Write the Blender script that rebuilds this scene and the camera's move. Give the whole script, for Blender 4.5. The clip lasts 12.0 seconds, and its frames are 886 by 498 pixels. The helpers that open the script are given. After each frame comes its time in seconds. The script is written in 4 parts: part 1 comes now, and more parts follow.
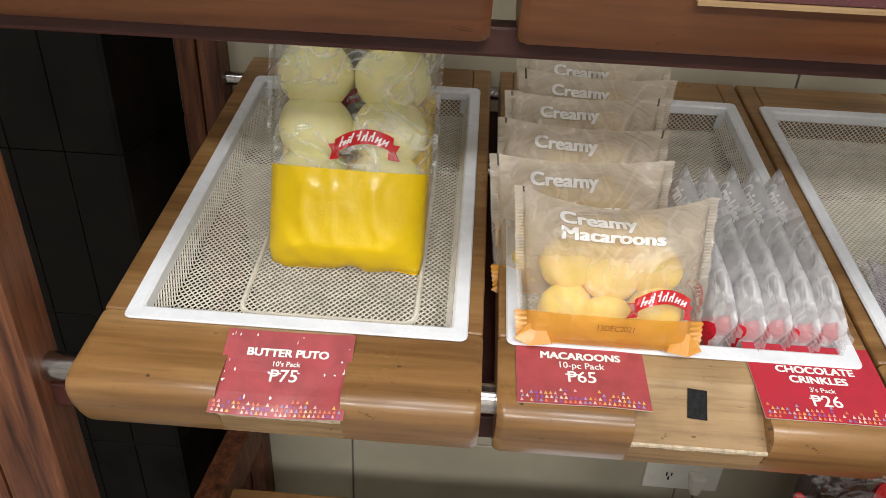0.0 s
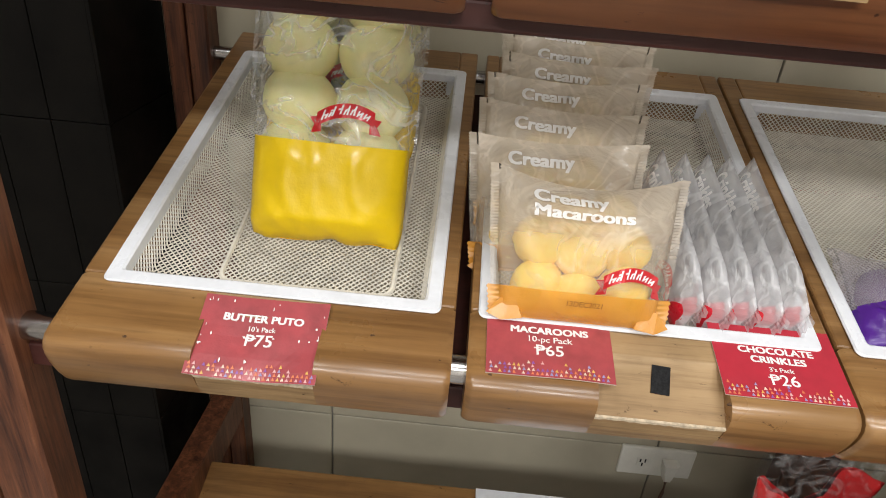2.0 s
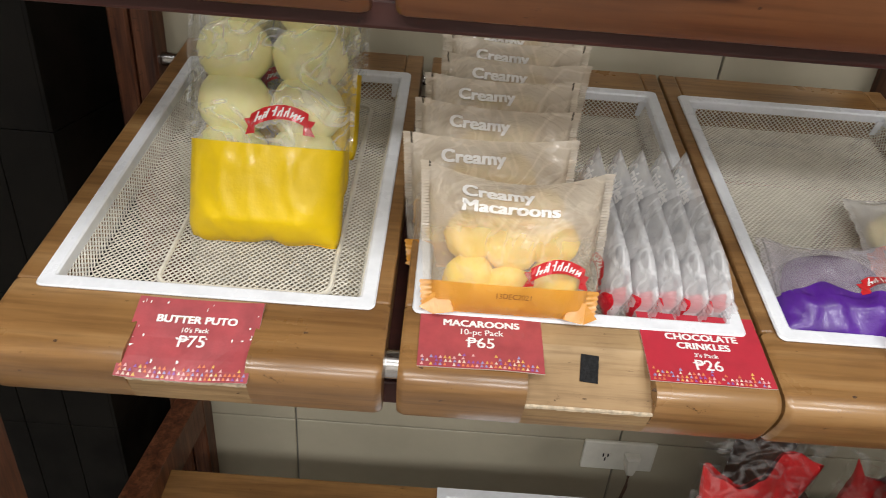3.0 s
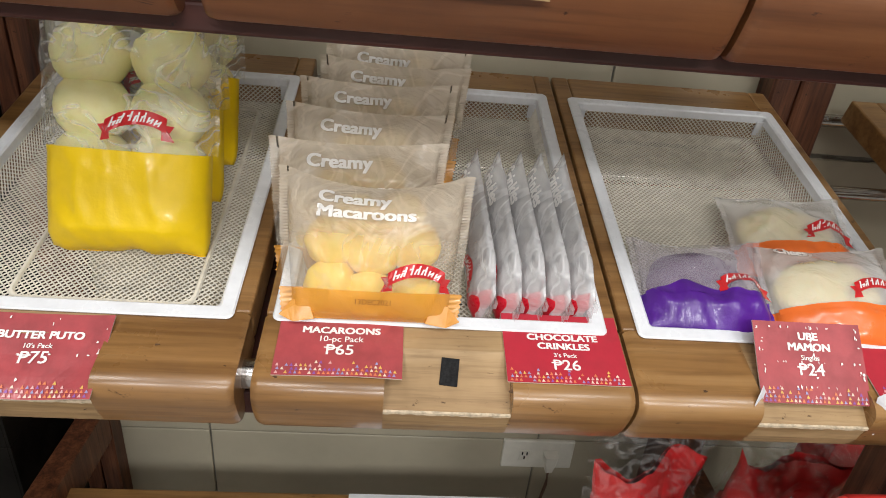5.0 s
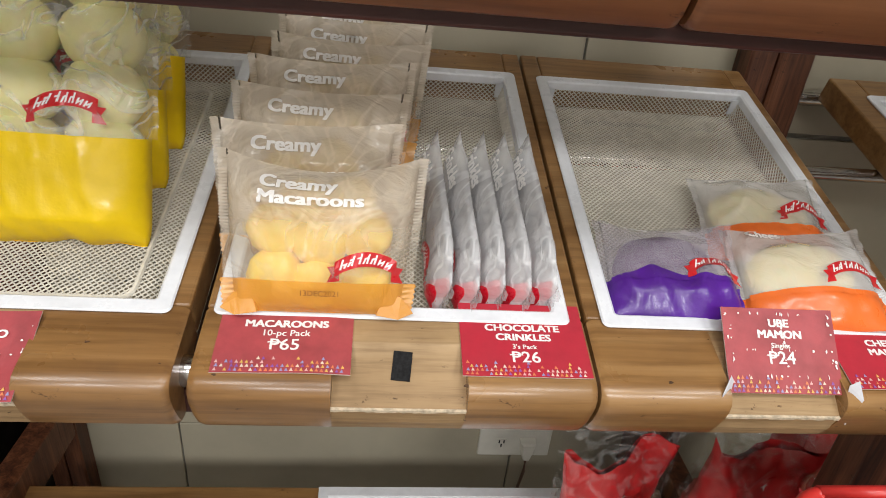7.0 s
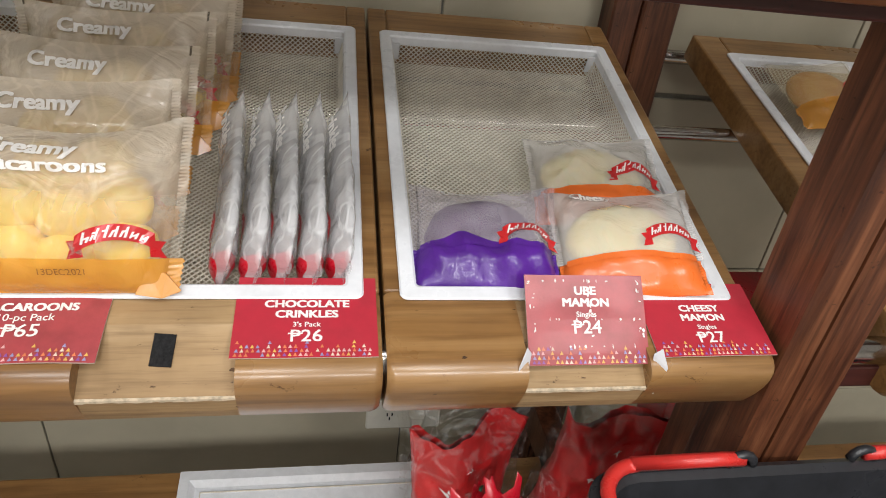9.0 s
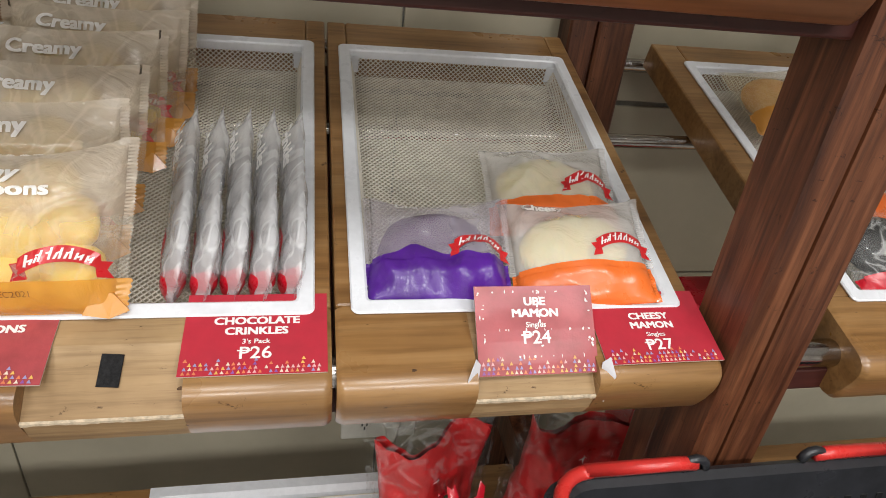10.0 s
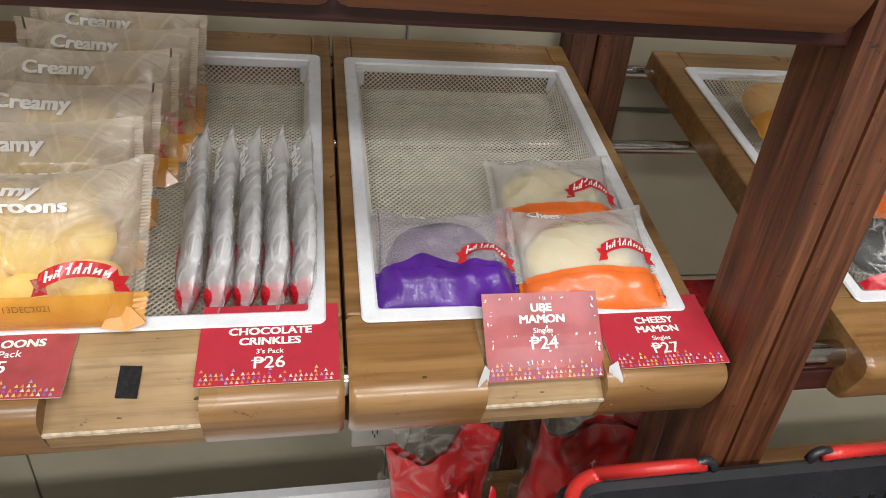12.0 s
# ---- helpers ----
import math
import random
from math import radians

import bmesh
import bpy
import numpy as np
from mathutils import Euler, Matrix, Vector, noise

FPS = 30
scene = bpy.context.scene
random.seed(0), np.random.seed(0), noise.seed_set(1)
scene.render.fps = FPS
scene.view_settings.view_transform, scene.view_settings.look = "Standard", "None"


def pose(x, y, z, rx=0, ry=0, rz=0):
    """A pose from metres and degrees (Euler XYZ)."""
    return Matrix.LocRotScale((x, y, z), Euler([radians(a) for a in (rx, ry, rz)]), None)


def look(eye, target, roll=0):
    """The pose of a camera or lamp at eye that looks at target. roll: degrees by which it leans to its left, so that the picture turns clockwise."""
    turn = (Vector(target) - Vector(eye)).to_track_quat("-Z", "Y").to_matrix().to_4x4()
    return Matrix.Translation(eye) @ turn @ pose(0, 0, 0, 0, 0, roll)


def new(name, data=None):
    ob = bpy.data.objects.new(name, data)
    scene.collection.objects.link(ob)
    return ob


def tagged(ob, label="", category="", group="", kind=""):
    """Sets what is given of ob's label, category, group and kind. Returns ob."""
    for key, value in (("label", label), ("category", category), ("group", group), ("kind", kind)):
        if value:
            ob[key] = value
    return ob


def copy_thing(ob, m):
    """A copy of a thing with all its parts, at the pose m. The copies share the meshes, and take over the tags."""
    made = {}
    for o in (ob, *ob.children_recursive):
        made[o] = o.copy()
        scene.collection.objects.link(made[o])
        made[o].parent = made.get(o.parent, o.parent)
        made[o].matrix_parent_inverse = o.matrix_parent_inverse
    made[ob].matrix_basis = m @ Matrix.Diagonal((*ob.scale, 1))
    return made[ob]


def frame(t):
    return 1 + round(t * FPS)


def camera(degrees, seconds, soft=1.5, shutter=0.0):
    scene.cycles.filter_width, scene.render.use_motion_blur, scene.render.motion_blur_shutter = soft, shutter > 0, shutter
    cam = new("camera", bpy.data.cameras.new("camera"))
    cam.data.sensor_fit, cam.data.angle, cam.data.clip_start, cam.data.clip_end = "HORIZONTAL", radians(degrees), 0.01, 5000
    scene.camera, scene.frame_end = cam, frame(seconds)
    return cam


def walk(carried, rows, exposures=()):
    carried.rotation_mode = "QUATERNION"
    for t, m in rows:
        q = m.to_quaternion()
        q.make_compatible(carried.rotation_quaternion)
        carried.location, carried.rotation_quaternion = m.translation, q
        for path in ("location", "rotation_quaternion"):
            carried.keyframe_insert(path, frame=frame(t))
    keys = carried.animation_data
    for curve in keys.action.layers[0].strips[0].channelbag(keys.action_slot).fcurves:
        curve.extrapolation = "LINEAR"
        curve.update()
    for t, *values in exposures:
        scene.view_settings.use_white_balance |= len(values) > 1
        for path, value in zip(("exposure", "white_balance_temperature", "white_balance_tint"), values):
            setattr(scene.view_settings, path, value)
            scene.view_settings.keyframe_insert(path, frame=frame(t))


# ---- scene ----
cam = camera(69.6, 12.0, 0.6, 0.3)
PATH = [
    (0, (0.1169, -0.4105, 1.2074), (0.056, 1.361, 0.2806), 2.96),
    (0.5, (0.121, -0.4126, 1.2056), (0.072, 1.3577, 0.2771), 3.28),
    (1, (0.1219, -0.4156, 1.2058), (0.075, 1.3536, 0.2754), 3.49),
    (1.5, (0.1259, -0.4195, 1.2081), (0.0799, 1.3507, 0.2776), 3.39),
    (2, (0.131, -0.426, 1.2006), (0.0994, 1.3341, 0.2519), 5.22),
    (2.5, (0.1421, -0.4325, 1.1931), (0.1267, 1.324, 0.236), 6.06),
    (3, (0.1719, -0.4353, 1.2009), (0.198, 1.3353, 0.272), 4.72),
    (3.5, (0.2007, -0.4361, 1.2096), (0.2723, 1.3465, 0.3061), 4.4),
    (3.7, (0.2096, -0.439, 1.214), (0.2899, 1.3525, 0.3292), 5.11),
    (5.5, (0.2599, -0.4249, 1.2043), (0.439, 1.3364, 0.2762), 5.2),
    (6, (0.264, -0.4181, 1.202), (0.4562, 1.3399, 0.2684), 5.13),
    (6.5, (0.2691, -0.4131, 1.2019), (0.4493, 1.3426, 0.2621), 5.11),
    (7, (0.2822, -0.4054, 1.1978), (0.4797, 1.3414, 0.2438), 5.55),
    (7.2, (0.2913, -0.4036, 1.1959), (0.4919, 1.3388, 0.2342), 5.16),
    (8.8, (0.4027, -0.38, 1.186), (0.7561, 1.3082, 0.1725), 7.48),
    (9, (0.4117, -0.3791, 1.1872), (0.7663, 1.3026, 0.163), 7.09),
    (9.5, (0.4335, -0.3808, 1.1958), (0.8099, 1.3001, 0.1801), 5.82),
    (10, (0.4384, -0.3847, 1.1981), (0.8336, 1.2986, 0.1927), 6.65),
    (10.5, (0.4414, -0.3879, 1.1963), (0.8496, 1.2935, 0.1933), 6.97),
    (11, (0.4383, -0.3885, 1.2023), (0.8281, 1.309, 0.2191), 6.12),
    (11.5, (0.4373, -0.3905, 1.2034), (0.822, 1.3103, 0.2239), 6.11),
    (12, (0.4352, -0.3924, 1.2044), (0.8122, 1.305, 0.2159), 5.3),
]
walk(cam, [(t, look(eye, target, roll)) for t, eye, target, roll in PATH])

# ---- light ----
world = bpy.data.worlds.new("world")
scene.world = world
world.use_nodes = True
world.node_tree.nodes["Background"].inputs[0].default_value = (0.9, 0.92, 1.0, 1)
world.node_tree.nodes["Background"].inputs[1].default_value = 0.12
scene.view_settings.exposure = 0.0


def area_lamp(name, x, y, z, sx, sy, watts, colour):
    data = bpy.data.lights.new(name, "AREA")
    data.shape, data.size, data.size_y, data.energy, data.color = "RECTANGLE", sx, sy, watts, colour
    ob = new(name, data)
    ob.matrix_world = pose(x, y, z)
    return ob


LAMPS = ((-0.6, -1.0), (0.4, -1.0), (1.4, -1.0), (-0.6, -2.6), (0.4, -2.6), (1.4, -2.6))
for lx, ly in LAMPS:
    area_lamp("ceiling_lamp", lx, ly, 2.62, 0.58, 0.58, 13 if ly > -2 else 35.5, (0.99, 0.983, 0.968))


# ---- materials ----
def node_mat(name):
    m = bpy.data.materials.new(name)
    m.use_nodes = True
    nt = m.node_tree
    return m, nt, nt.nodes["Principled BSDF"]


def link(nt, a, b):
    nt.links.new(a, b)


def coords(nt, scale=(1, 1, 1), rot=(0, 0, 0), kind="Object"):
    tc = nt.nodes.new("ShaderNodeTexCoord")
    mp = nt.nodes.new("ShaderNodeMapping")
    mp.inputs["Scale"].default_value = scale
    mp.inputs["Rotation"].default_value = rot
    link(nt, tc.outputs[kind], mp.inputs["Vector"])
    return mp.outputs["Vector"]


def noise_tex(nt, vec, scale, detail=4, rough=0.55, dist=0.0):
    n = nt.nodes.new("ShaderNodeTexNoise")
    n.inputs["Scale"].default_value = scale
    n.inputs["Detail"].default_value = detail
    n.inputs["Roughness"].default_value = rough
    n.inputs["Distortion"].default_value = dist
    if vec is not None:
        link(nt, vec, n.inputs["Vector"])
    return n.outputs["Fac"]


def ramp(nt, fac, stops):
    r = nt.nodes.new("ShaderNodeValToRGB")
    els = r.color_ramp.elements
    while len(els) < len(stops):
        els.new(0.5)
    for e, (p, c) in zip(els, stops):
        e.position, e.color = p, (*c, 1)
    link(nt, fac, r.inputs["Fac"])
    return r.outputs["Color"]


def mixc(nt, fac, a, b, mode="MIX"):
    m = nt.nodes.new("ShaderNodeMix")
    m.data_type, m.blend_type = "RGBA", mode
    for sock, v in ((m.inputs["Factor"], fac), (m.inputs["A"], a), (m.inputs["B"], b)):
        if hasattr(v, "links"):
            link(nt, v, sock)
        else:
            sock.default_value = v if not isinstance(v, tuple) else (*v, 1)
    for i, v in ((6, a), (7, b)):
        if hasattr(v, "links"):
            link(nt, v, m.inputs[i])
        else:
            m.inputs[i].default_value = (*v, 1)
    return m.outputs[2]


def bump(nt, bsdf, height, strength, dist):
    b = nt.nodes.new("ShaderNodeBump")
    b.inputs["Strength"].default_value = strength
    b.inputs["Distance"].default_value = dist
    link(nt, height, b.inputs["Height"])
    link(nt, b.outputs["Normal"], bsdf.inputs["Normal"])


def wood(name, dark, mid, light, along="x", gloss=0.3, coat=0.3, fine=160.0, wear=0.15, grain=28, pore=0.55):
    """Varnished wood: long grain along one axis, fine pores, patches of worn colour."""
    m, nt, b = node_mat(name)
    st = {"x": (0.06, 1, 1), "y": (1, 0.06, 1), "z": (1, 1, 0.06)}[along]
    v = coords(nt, st)
    info = nt.nodes.new("ShaderNodeObjectInfo")
    add = nt.nodes.new("ShaderNodeVectorMath")
    add.operation = "ADD"
    sc = nt.nodes.new("ShaderNodeVectorMath")
    sc.operation = "SCALE"
    sc.inputs[0].default_value = (3.1, 5.7, 2.3)
    link(nt, info.outputs["Random"], sc.inputs["Scale"])
    link(nt, v, add.inputs[0])
    link(nt, sc.outputs[0], add.inputs[1])
    v = add.outputs[0]
    g1 = noise_tex(nt, v, grain, 6, 0.62, 0.5)
    g2 = noise_tex(nt, v, fine, 3, 0.6)
    c = ramp(nt, g1, [(0.3, dark), (0.5, mid), (0.72, light)])
    pores = ramp(nt, g2, [(0.3, (0.55, 0.5, 0.45)), (0.52, (1, 1, 1))])
    c = mixc(nt, pore, c, pores, "MULTIPLY")
    patch = noise_tex(nt, coords(nt), 7, 5, 0.65)
    pc = ramp(nt, patch, [(0.35, (0.72, 0.68, 0.64)), (0.62, (1.08, 1.05, 1.0))])
    c = mixc(nt, wear * 3, c, pc, "MULTIPLY")
    scuff = noise_tex(nt, coords(nt, (0.6, 1, 1)), 75, 6, 0.72, 0.8)
    c = mixc(nt, 1.0, c, ramp(nt, scuff, [(0.315, (0.3, 0.24, 0.19)), (0.36, (1, 1, 1))]), "MULTIPLY")
    link(nt, c, b.inputs["Base Color"])
    rr = ramp(nt, patch, [(0.3, (gloss + 0.15,) * 3), (0.7, (gloss - 0.06,) * 3)])
    link(nt, rr, b.inputs["Roughness"])
    b.inputs["Coat Weight"].default_value = coat
    b.inputs["Coat Roughness"].default_value = 0.18
    bump(nt, b, g2, 0.12, 0.001)
    return m


def painted(name, colour, rough=0.4, metal=0.0, spots=0.12, scale=40, coat=0.0, bumpy=0.05, spec=0.5):
    m, nt, b = node_mat(name)
    b.inputs["Specular IOR Level"].default_value = spec
    v = coords(nt)
    n1 = noise_tex(nt, v, scale, 5, 0.6)
    n2 = noise_tex(nt, v, scale * 9, 3, 0.6)
    lo = tuple(max(0, c * (1 - spots * 1.6)) for c in colour)
    hi = tuple(min(1, c * (1 + spots * 0.5)) for c in colour)
    c = ramp(nt, n1, [(0.32, lo), (0.6, hi)])
    link(nt, c, b.inputs["Base Color"])
    rr = ramp(nt, n1, [(0.3, (min(1, rough + 0.12),) * 3), (0.7, (max(0.03, rough - 0.08),) * 3)])
    link(nt, rr, b.inputs["Roughness"])
    b.inputs["Metallic"].default_value = metal
    b.inputs["Coat Weight"].default_value = coat
    b.inputs["Coat Roughness"].default_value = 0.12
    bump(nt, b, n2, bumpy, 0.0006)
    return m


def film(name, tint, veil, rough=0.22, crinkle=0.5, dist=0.004, scale=38, spec=0.6, coat=0.4, fade=None, streak=0.0):
    """Thin plastic film: part clear, part milky, with crinkled gloss."""
    m, nt, b = node_mat(name)
    v = coords(nt)
    n1 = noise_tex(nt, v, scale, 5, 0.55, 1.4)
    n2 = noise_tex(nt, v, scale * 0.35, 3, 0.5, 0.6)
    b.inputs["Base Color"].default_value = (*tint, 1)
    b.inputs["Roughness"].default_value = rough
    b.inputs["Specular IOR Level"].default_value = spec
    b.inputs["Coat Weight"].default_value = coat
    b.inputs["Coat Roughness"].default_value = 0.1
    bump(nt, b, n1, crinkle, dist)
    lo, hi = max(0.0, veil - 0.07), min(1.0, veil + 0.08)
    fac = ramp(nt, n2, [(0.3, (lo,) * 3), (0.7, (hi,) * 3)])
    if fade:
        # frosting that thickens from the window up to the sealed top
        sep = nt.nodes.new("ShaderNodeSeparateXYZ")
        link(nt, v, sep.inputs[0])
        mr = nt.nodes.new("ShaderNodeMapRange")
        mr.interpolation_type = "SMOOTHSTEP"
        for i, val in enumerate((fade[0], fade[1], fade[2], 1.0)):
            mr.inputs[i + 1].default_value = val
        link(nt, sep.outputs["Z"], mr.inputs[0])
        fac = mixc(nt, 1.0, fac, mr.outputs[0], "MULTIPLY")
    if streak:
        # crease lines painted milky white, standing in for glints on crackled film
        r1 = noise_tex(nt, v, 17, 2, 0.5, 1.8)
        line = ramp(nt, r1, [(0.455, (0, 0, 0)), (0.488, (streak,) * 3), (0.512, (streak,) * 3), (0.55, (0, 0, 0))])
        fac = mixc(nt, 1.0, fac, line, "ADD")
    tr = nt.nodes.new("ShaderNodeBsdfTransparent")
    tr.inputs["Color"].default_value = (0.97, 0.97, 0.96, 1)
    mx = nt.nodes.new("ShaderNodeMixShader")
    link(nt, fac, mx.inputs[0])
    link(nt, tr.outputs[0], mx.inputs[1])
    link(nt, b.outputs[0], mx.inputs[2])
    link(nt, mx.outputs[0], nt.nodes["Material Output"].inputs["Surface"])
    return m


def crumb(name, lo, hi, rough=0.6, sss=0.15):
    """Baked dough: soft mottling and a finely pitted skin."""
    m, nt, b = node_mat(name)
    v = coords(nt)
    n1 = noise_tex(nt, v, 60, 5, 0.6)
    n2 = noise_tex(nt, v, 420, 3, 0.6)
    link(nt, ramp(nt, n1, [(0.3, lo), (0.66, hi)]), b.inputs["Base Color"])
    b.inputs["Roughness"].default_value = rough
    b.inputs["Subsurface Weight"].default_value = sss
    b.inputs["Subsurface Scale"].default_value = 0.004
    bump(nt, b, n2, 0.25, 0.001)
    return m


M_OAK = wood("oak_varnished", (0.145, 0.068, 0.021), (0.272, 0.142, 0.050), (0.385, 0.228, 0.096), "x", 0.3, 0.35)
M_OAK_UP = wood("oak_reddish", (0.092, 0.030, 0.010), (0.155, 0.056, 0.019), (0.205, 0.082, 0.031), "x", 0.42, 0.1)
M_POST = wood("mahogany", (0.036, 0.010, 0.0045), (0.125, 0.042, 0.018), (0.24, 0.094, 0.042), "z", 0.42, 0.08, 300, 0.15, 85, 0.9)
M_RAIL = wood("mahogany_rail", (0.028, 0.005, 0.0028), (0.05, 0.009, 0.0055), (0.07, 0.015, 0.009), "x", 0.55, 0.0, 220)
M_BARE = wood("bare_wood", (0.25, 0.155, 0.072), (0.36, 0.24, 0.12), (0.44, 0.315, 0.18), "x", 0.65, 0.0, 240, 0.3)
M_CHIP = painted("splintered_wood", (0.56, 0.46, 0.33), 0.8, 0.0, 0.25, 200)
M_SCUFF = painted("dark_scuff", (0.09, 0.045, 0.02), 0.7, 0.0, 0.3, 300)
M_CHROME = painted("chrome", (0.50, 0.48, 0.47), 0.16, 1.0, 0.1, 60)
M_WHITE = painted("white_enamel", (0.80, 0.82, 0.86), 0.3, 0.0, 0.05, 50, 0.2)
M_MESH = painted("mesh_enamel", (0.74, 0.70, 0.61), 0.35, 0.0, 0.1, 60)
M_WALL = painted("wall_tile", (0.42, 0.38, 0.285), 0.35, 0.0, 0.06, 6)
M_GROUT = painted("grout", (0.25, 0.24, 0.21), 0.8, 0.0, 0.2, 30)
M_DARK = painted("dark_tile", (0.005, 0.0042, 0.0033), 0.5, 0.0, 0.3, 12, 0.0, 0.05, 0.12)
M_DGROUT = painted("dark_grout", (0.07, 0.065, 0.055), 0.8, 0.0, 0.3, 30)
M_CEIL = painted("ceiling_paint", (0.78, 0.77, 0.74), 0.8)
M_FLOOR = painted("floor_tile", (0.27, 0.255, 0.235), 0.3, 0.0, 0.15, 3)
M_ROOM = painted("room_paint", (0.78, 0.745, 0.69), 0.7, 0.0, 0.06, 2)
M_CARD = painted("card_red", (0.47, 0.026, 0.046), 0.42, 0.0, 0.08, 30, 0.15, 0.1)
M_CARD_FADED = painted("card_faded", (0.40, 0.066, 0.075), 0.42, 0.0, 0.16, 30, 0.25, 0.3)
M_CARD_EDGE = painted("card_edge", (0.6, 0.5, 0.45), 0.7)
M_PRINT = painted("white_print", (0.86, 0.84, 0.82), 0.45, 0.0, 0.04)
M_TRI = [painted("triangle_" + n, c, 0.4) for n, c in (("pink", (0.75, 0.42, 0.42)), ("yellow", (0.75, 0.45, 0.12)), ("blue", (0.33, 0.3, 0.52)), ("cream", (0.78, 0.62, 0.52)), ("orange", (0.72, 0.22, 0.1)), ("violet", (0.28, 0.1, 0.36)))]
M_RIBBON = painted("ribbon_red", (0.60, 0.02, 0.025), 0.3, 0.0, 0.08, 60, 0.3)
M_YELLOW = painted("yellow_film", (0.97, 0.66, 0.004), 0.36, 0.0, 0.05, 22, 0.2, 0.5)
M_ORANGE = film("amber_film", (0.80, 0.36, 0.05), 0.72, 0.3)
M_ORANGE2 = painted("orange_film", (0.82, 0.17, 0.03), 0.3, 0.0, 0.06, 25, 0.35, 0.4)
M_PURPLE = painted("purple_film", (0.085, 0.014, 0.26), 0.36, 0.0, 0.16, 25, 0.2, 0.6)
M_REDBAND = painted("red_film", (0.55, 0.01, 0.025), 0.28, 0.0, 0.1, 25, 0.4, 0.4)
M_CLEAR = film("clear_film", (0.95, 0.95, 0.93), 0.11, 0.10, 1.0, 0.012, 24, 1.0, 1.0, None, 0.24)
M_FROST = film("frosted_film", (0.77, 0.67, 0.54), 0.60, 0.25, 0.9, 0.008, 22, 0.6, 0.3, (0.045, 0.100, 0.36), 0.10)
M_WINDOW = film("clear_amber_film", (0.90, 0.76, 0.50), 0.22, 0.28, 0.6, 0.005, 24, 0.4, 0.15)
M_FROST_GREY = film("frosted_grey_film", (0.82, 0.79, 0.76), 0.44, 0.22, 0.8, 0.007, 28)
M_WINDOW_GREY = film("clear_grey_film", (0.66, 0.61, 0.68), 0.34, 0.25, 0.8, 0.008, 24, 0.6, 0.3)
M_SILVER = film("silvery_film", (0.92, 0.92, 0.95), 0.40, 0.18, 0.9, 0.006, 34, 0.9, 0.5, None, 0.20)
M_CELLO = film("cellophane", (0.95, 0.95, 0.95), -0.05, 0.07, 1.0, 0.014, 34, 1.0, 1.0, None, 0.12)
M_PUTO = crumb("puto_crumb", (0.86, 0.80, 0.34), (0.93, 0.88, 0.50))
M_MACA = crumb("macaroon_crumb", (0.86, 0.52, 0.03), (0.95, 0.70, 0.12))
M_MAMON = crumb("mamon_crumb", (0.86, 0.68, 0.22), (0.95, 0.85, 0.48))
M_UBE = crumb("ube_crumb", (0.045, 0.010, 0.07), (0.085, 0.022, 0.12))
M_CHOC = crumb("crinkle_cookie", (0.17, 0.13, 0.115), (0.85, 0.83, 0.82), 0.7, 0.0)
M_BUN = crumb("bun_crust", (0.55, 0.25, 0.06), (0.72, 0.42, 0.14))
M_BLACK = painted("black_plastic", (0.026, 0.027, 0.031), 0.32, 0.0, 0.2, 40)
M_REDPLASTIC = painted("red_plastic", (0.62, 0.035, 0.03), 0.3, 0.0, 0.1, 40, 0.2)
M_VELCRO = painted("black_velcro", (0.01, 0.01, 0.011), 0.95, 0.0, 0.4, 300, 0.0, 0.8)
M_IVORY = painted("ivory_plastic", (0.74, 0.72, 0.64), 0.35, 0.0, 0.04)
M_SLOT = painted("slot_black", (0.004, 0.004, 0.004), 0.6)
M_CABLE = painted("brown_cable", (0.16, 0.09, 0.06), 0.5)
M_TAPE = painted("paper_tape", (0.74, 0.75, 0.80), 0.5, 0.0, 0.08)
M_REDBAG = painted("red_wrap", (0.62, 0.022, 0.024), 0.35, 0.0, 0.12, 30, 0.3, 0.4)
M_SIGN = painted("sign_maroon", (0.10, 0.03, 0.035), 0.25, 0.0, 0.2, 30, 0.6)
M_GREEN = painted("green_button", (0.01, 0.12, 0.06), 0.4)
M_INK = painted("brown_ink", (0.25, 0.10, 0.02), 0.6)
M_BRIM = painted("cookie_tray_plastic", (0.80, 0.80, 0.81), 0.3, 0.0, 0.1, 60, 0.2)


# ---- mesh helpers ----
def mesh_of(name, bm, mats, smooth=False):
    me = bpy.data.meshes.new(name)
    bm.normal_update()
    bm.to_mesh(me)
    bm.free()
    for m in mats if isinstance(mats, (list, tuple)) else [mats]:
        me.materials.append(m)
    if smooth:
        me.polygons.foreach_set("use_smooth", [True] * len(me.polygons))
        if smooth == "angle":
            me.set_sharp_from_angle(angle=radians(35))
    return me


def part(name, bm, material, parent=None, label="", m=None, smooth=False):
    """One mesh object under a thing or a part. bm: a bmesh or a finished mesh."""
    me = bm if isinstance(bm, bpy.types.Mesh) else mesh_of(name, bm, material, smooth)
    ob = new(name, me)
    if parent is not None:
        ob.parent = parent
    if m is not None:
        ob.matrix_local = m
    if label:
        ob["label"] = label
    return ob


def thing(name, m, label, category, group="", kind=""):
    ob = new(name)
    ob.empty_display_size = 0.03
    ob.matrix_world = m
    return tagged(ob, label, category, group, kind)


def box(bm, x0, x1, y0, y1, z0, z1, bevel=0.0, seg=2):
    r = bmesh.ops.create_cube(bm, size=1.0)
    vs = r["verts"]
    for v in vs:
        v.co = Vector(((x0 + x1) / 2 + v.co.x * (x1 - x0), (y0 + y1) / 2 + v.co.y * (y1 - y0), (z0 + z1) / 2 + v.co.z * (z1 - z0)))
    if bevel > 0:
        es = list({e for v in vs for e in v.link_edges})
        bmesh.ops.bevel(bm, geom=es, offset=bevel, segments=seg, affect="EDGES", profile=0.5)
    return bm


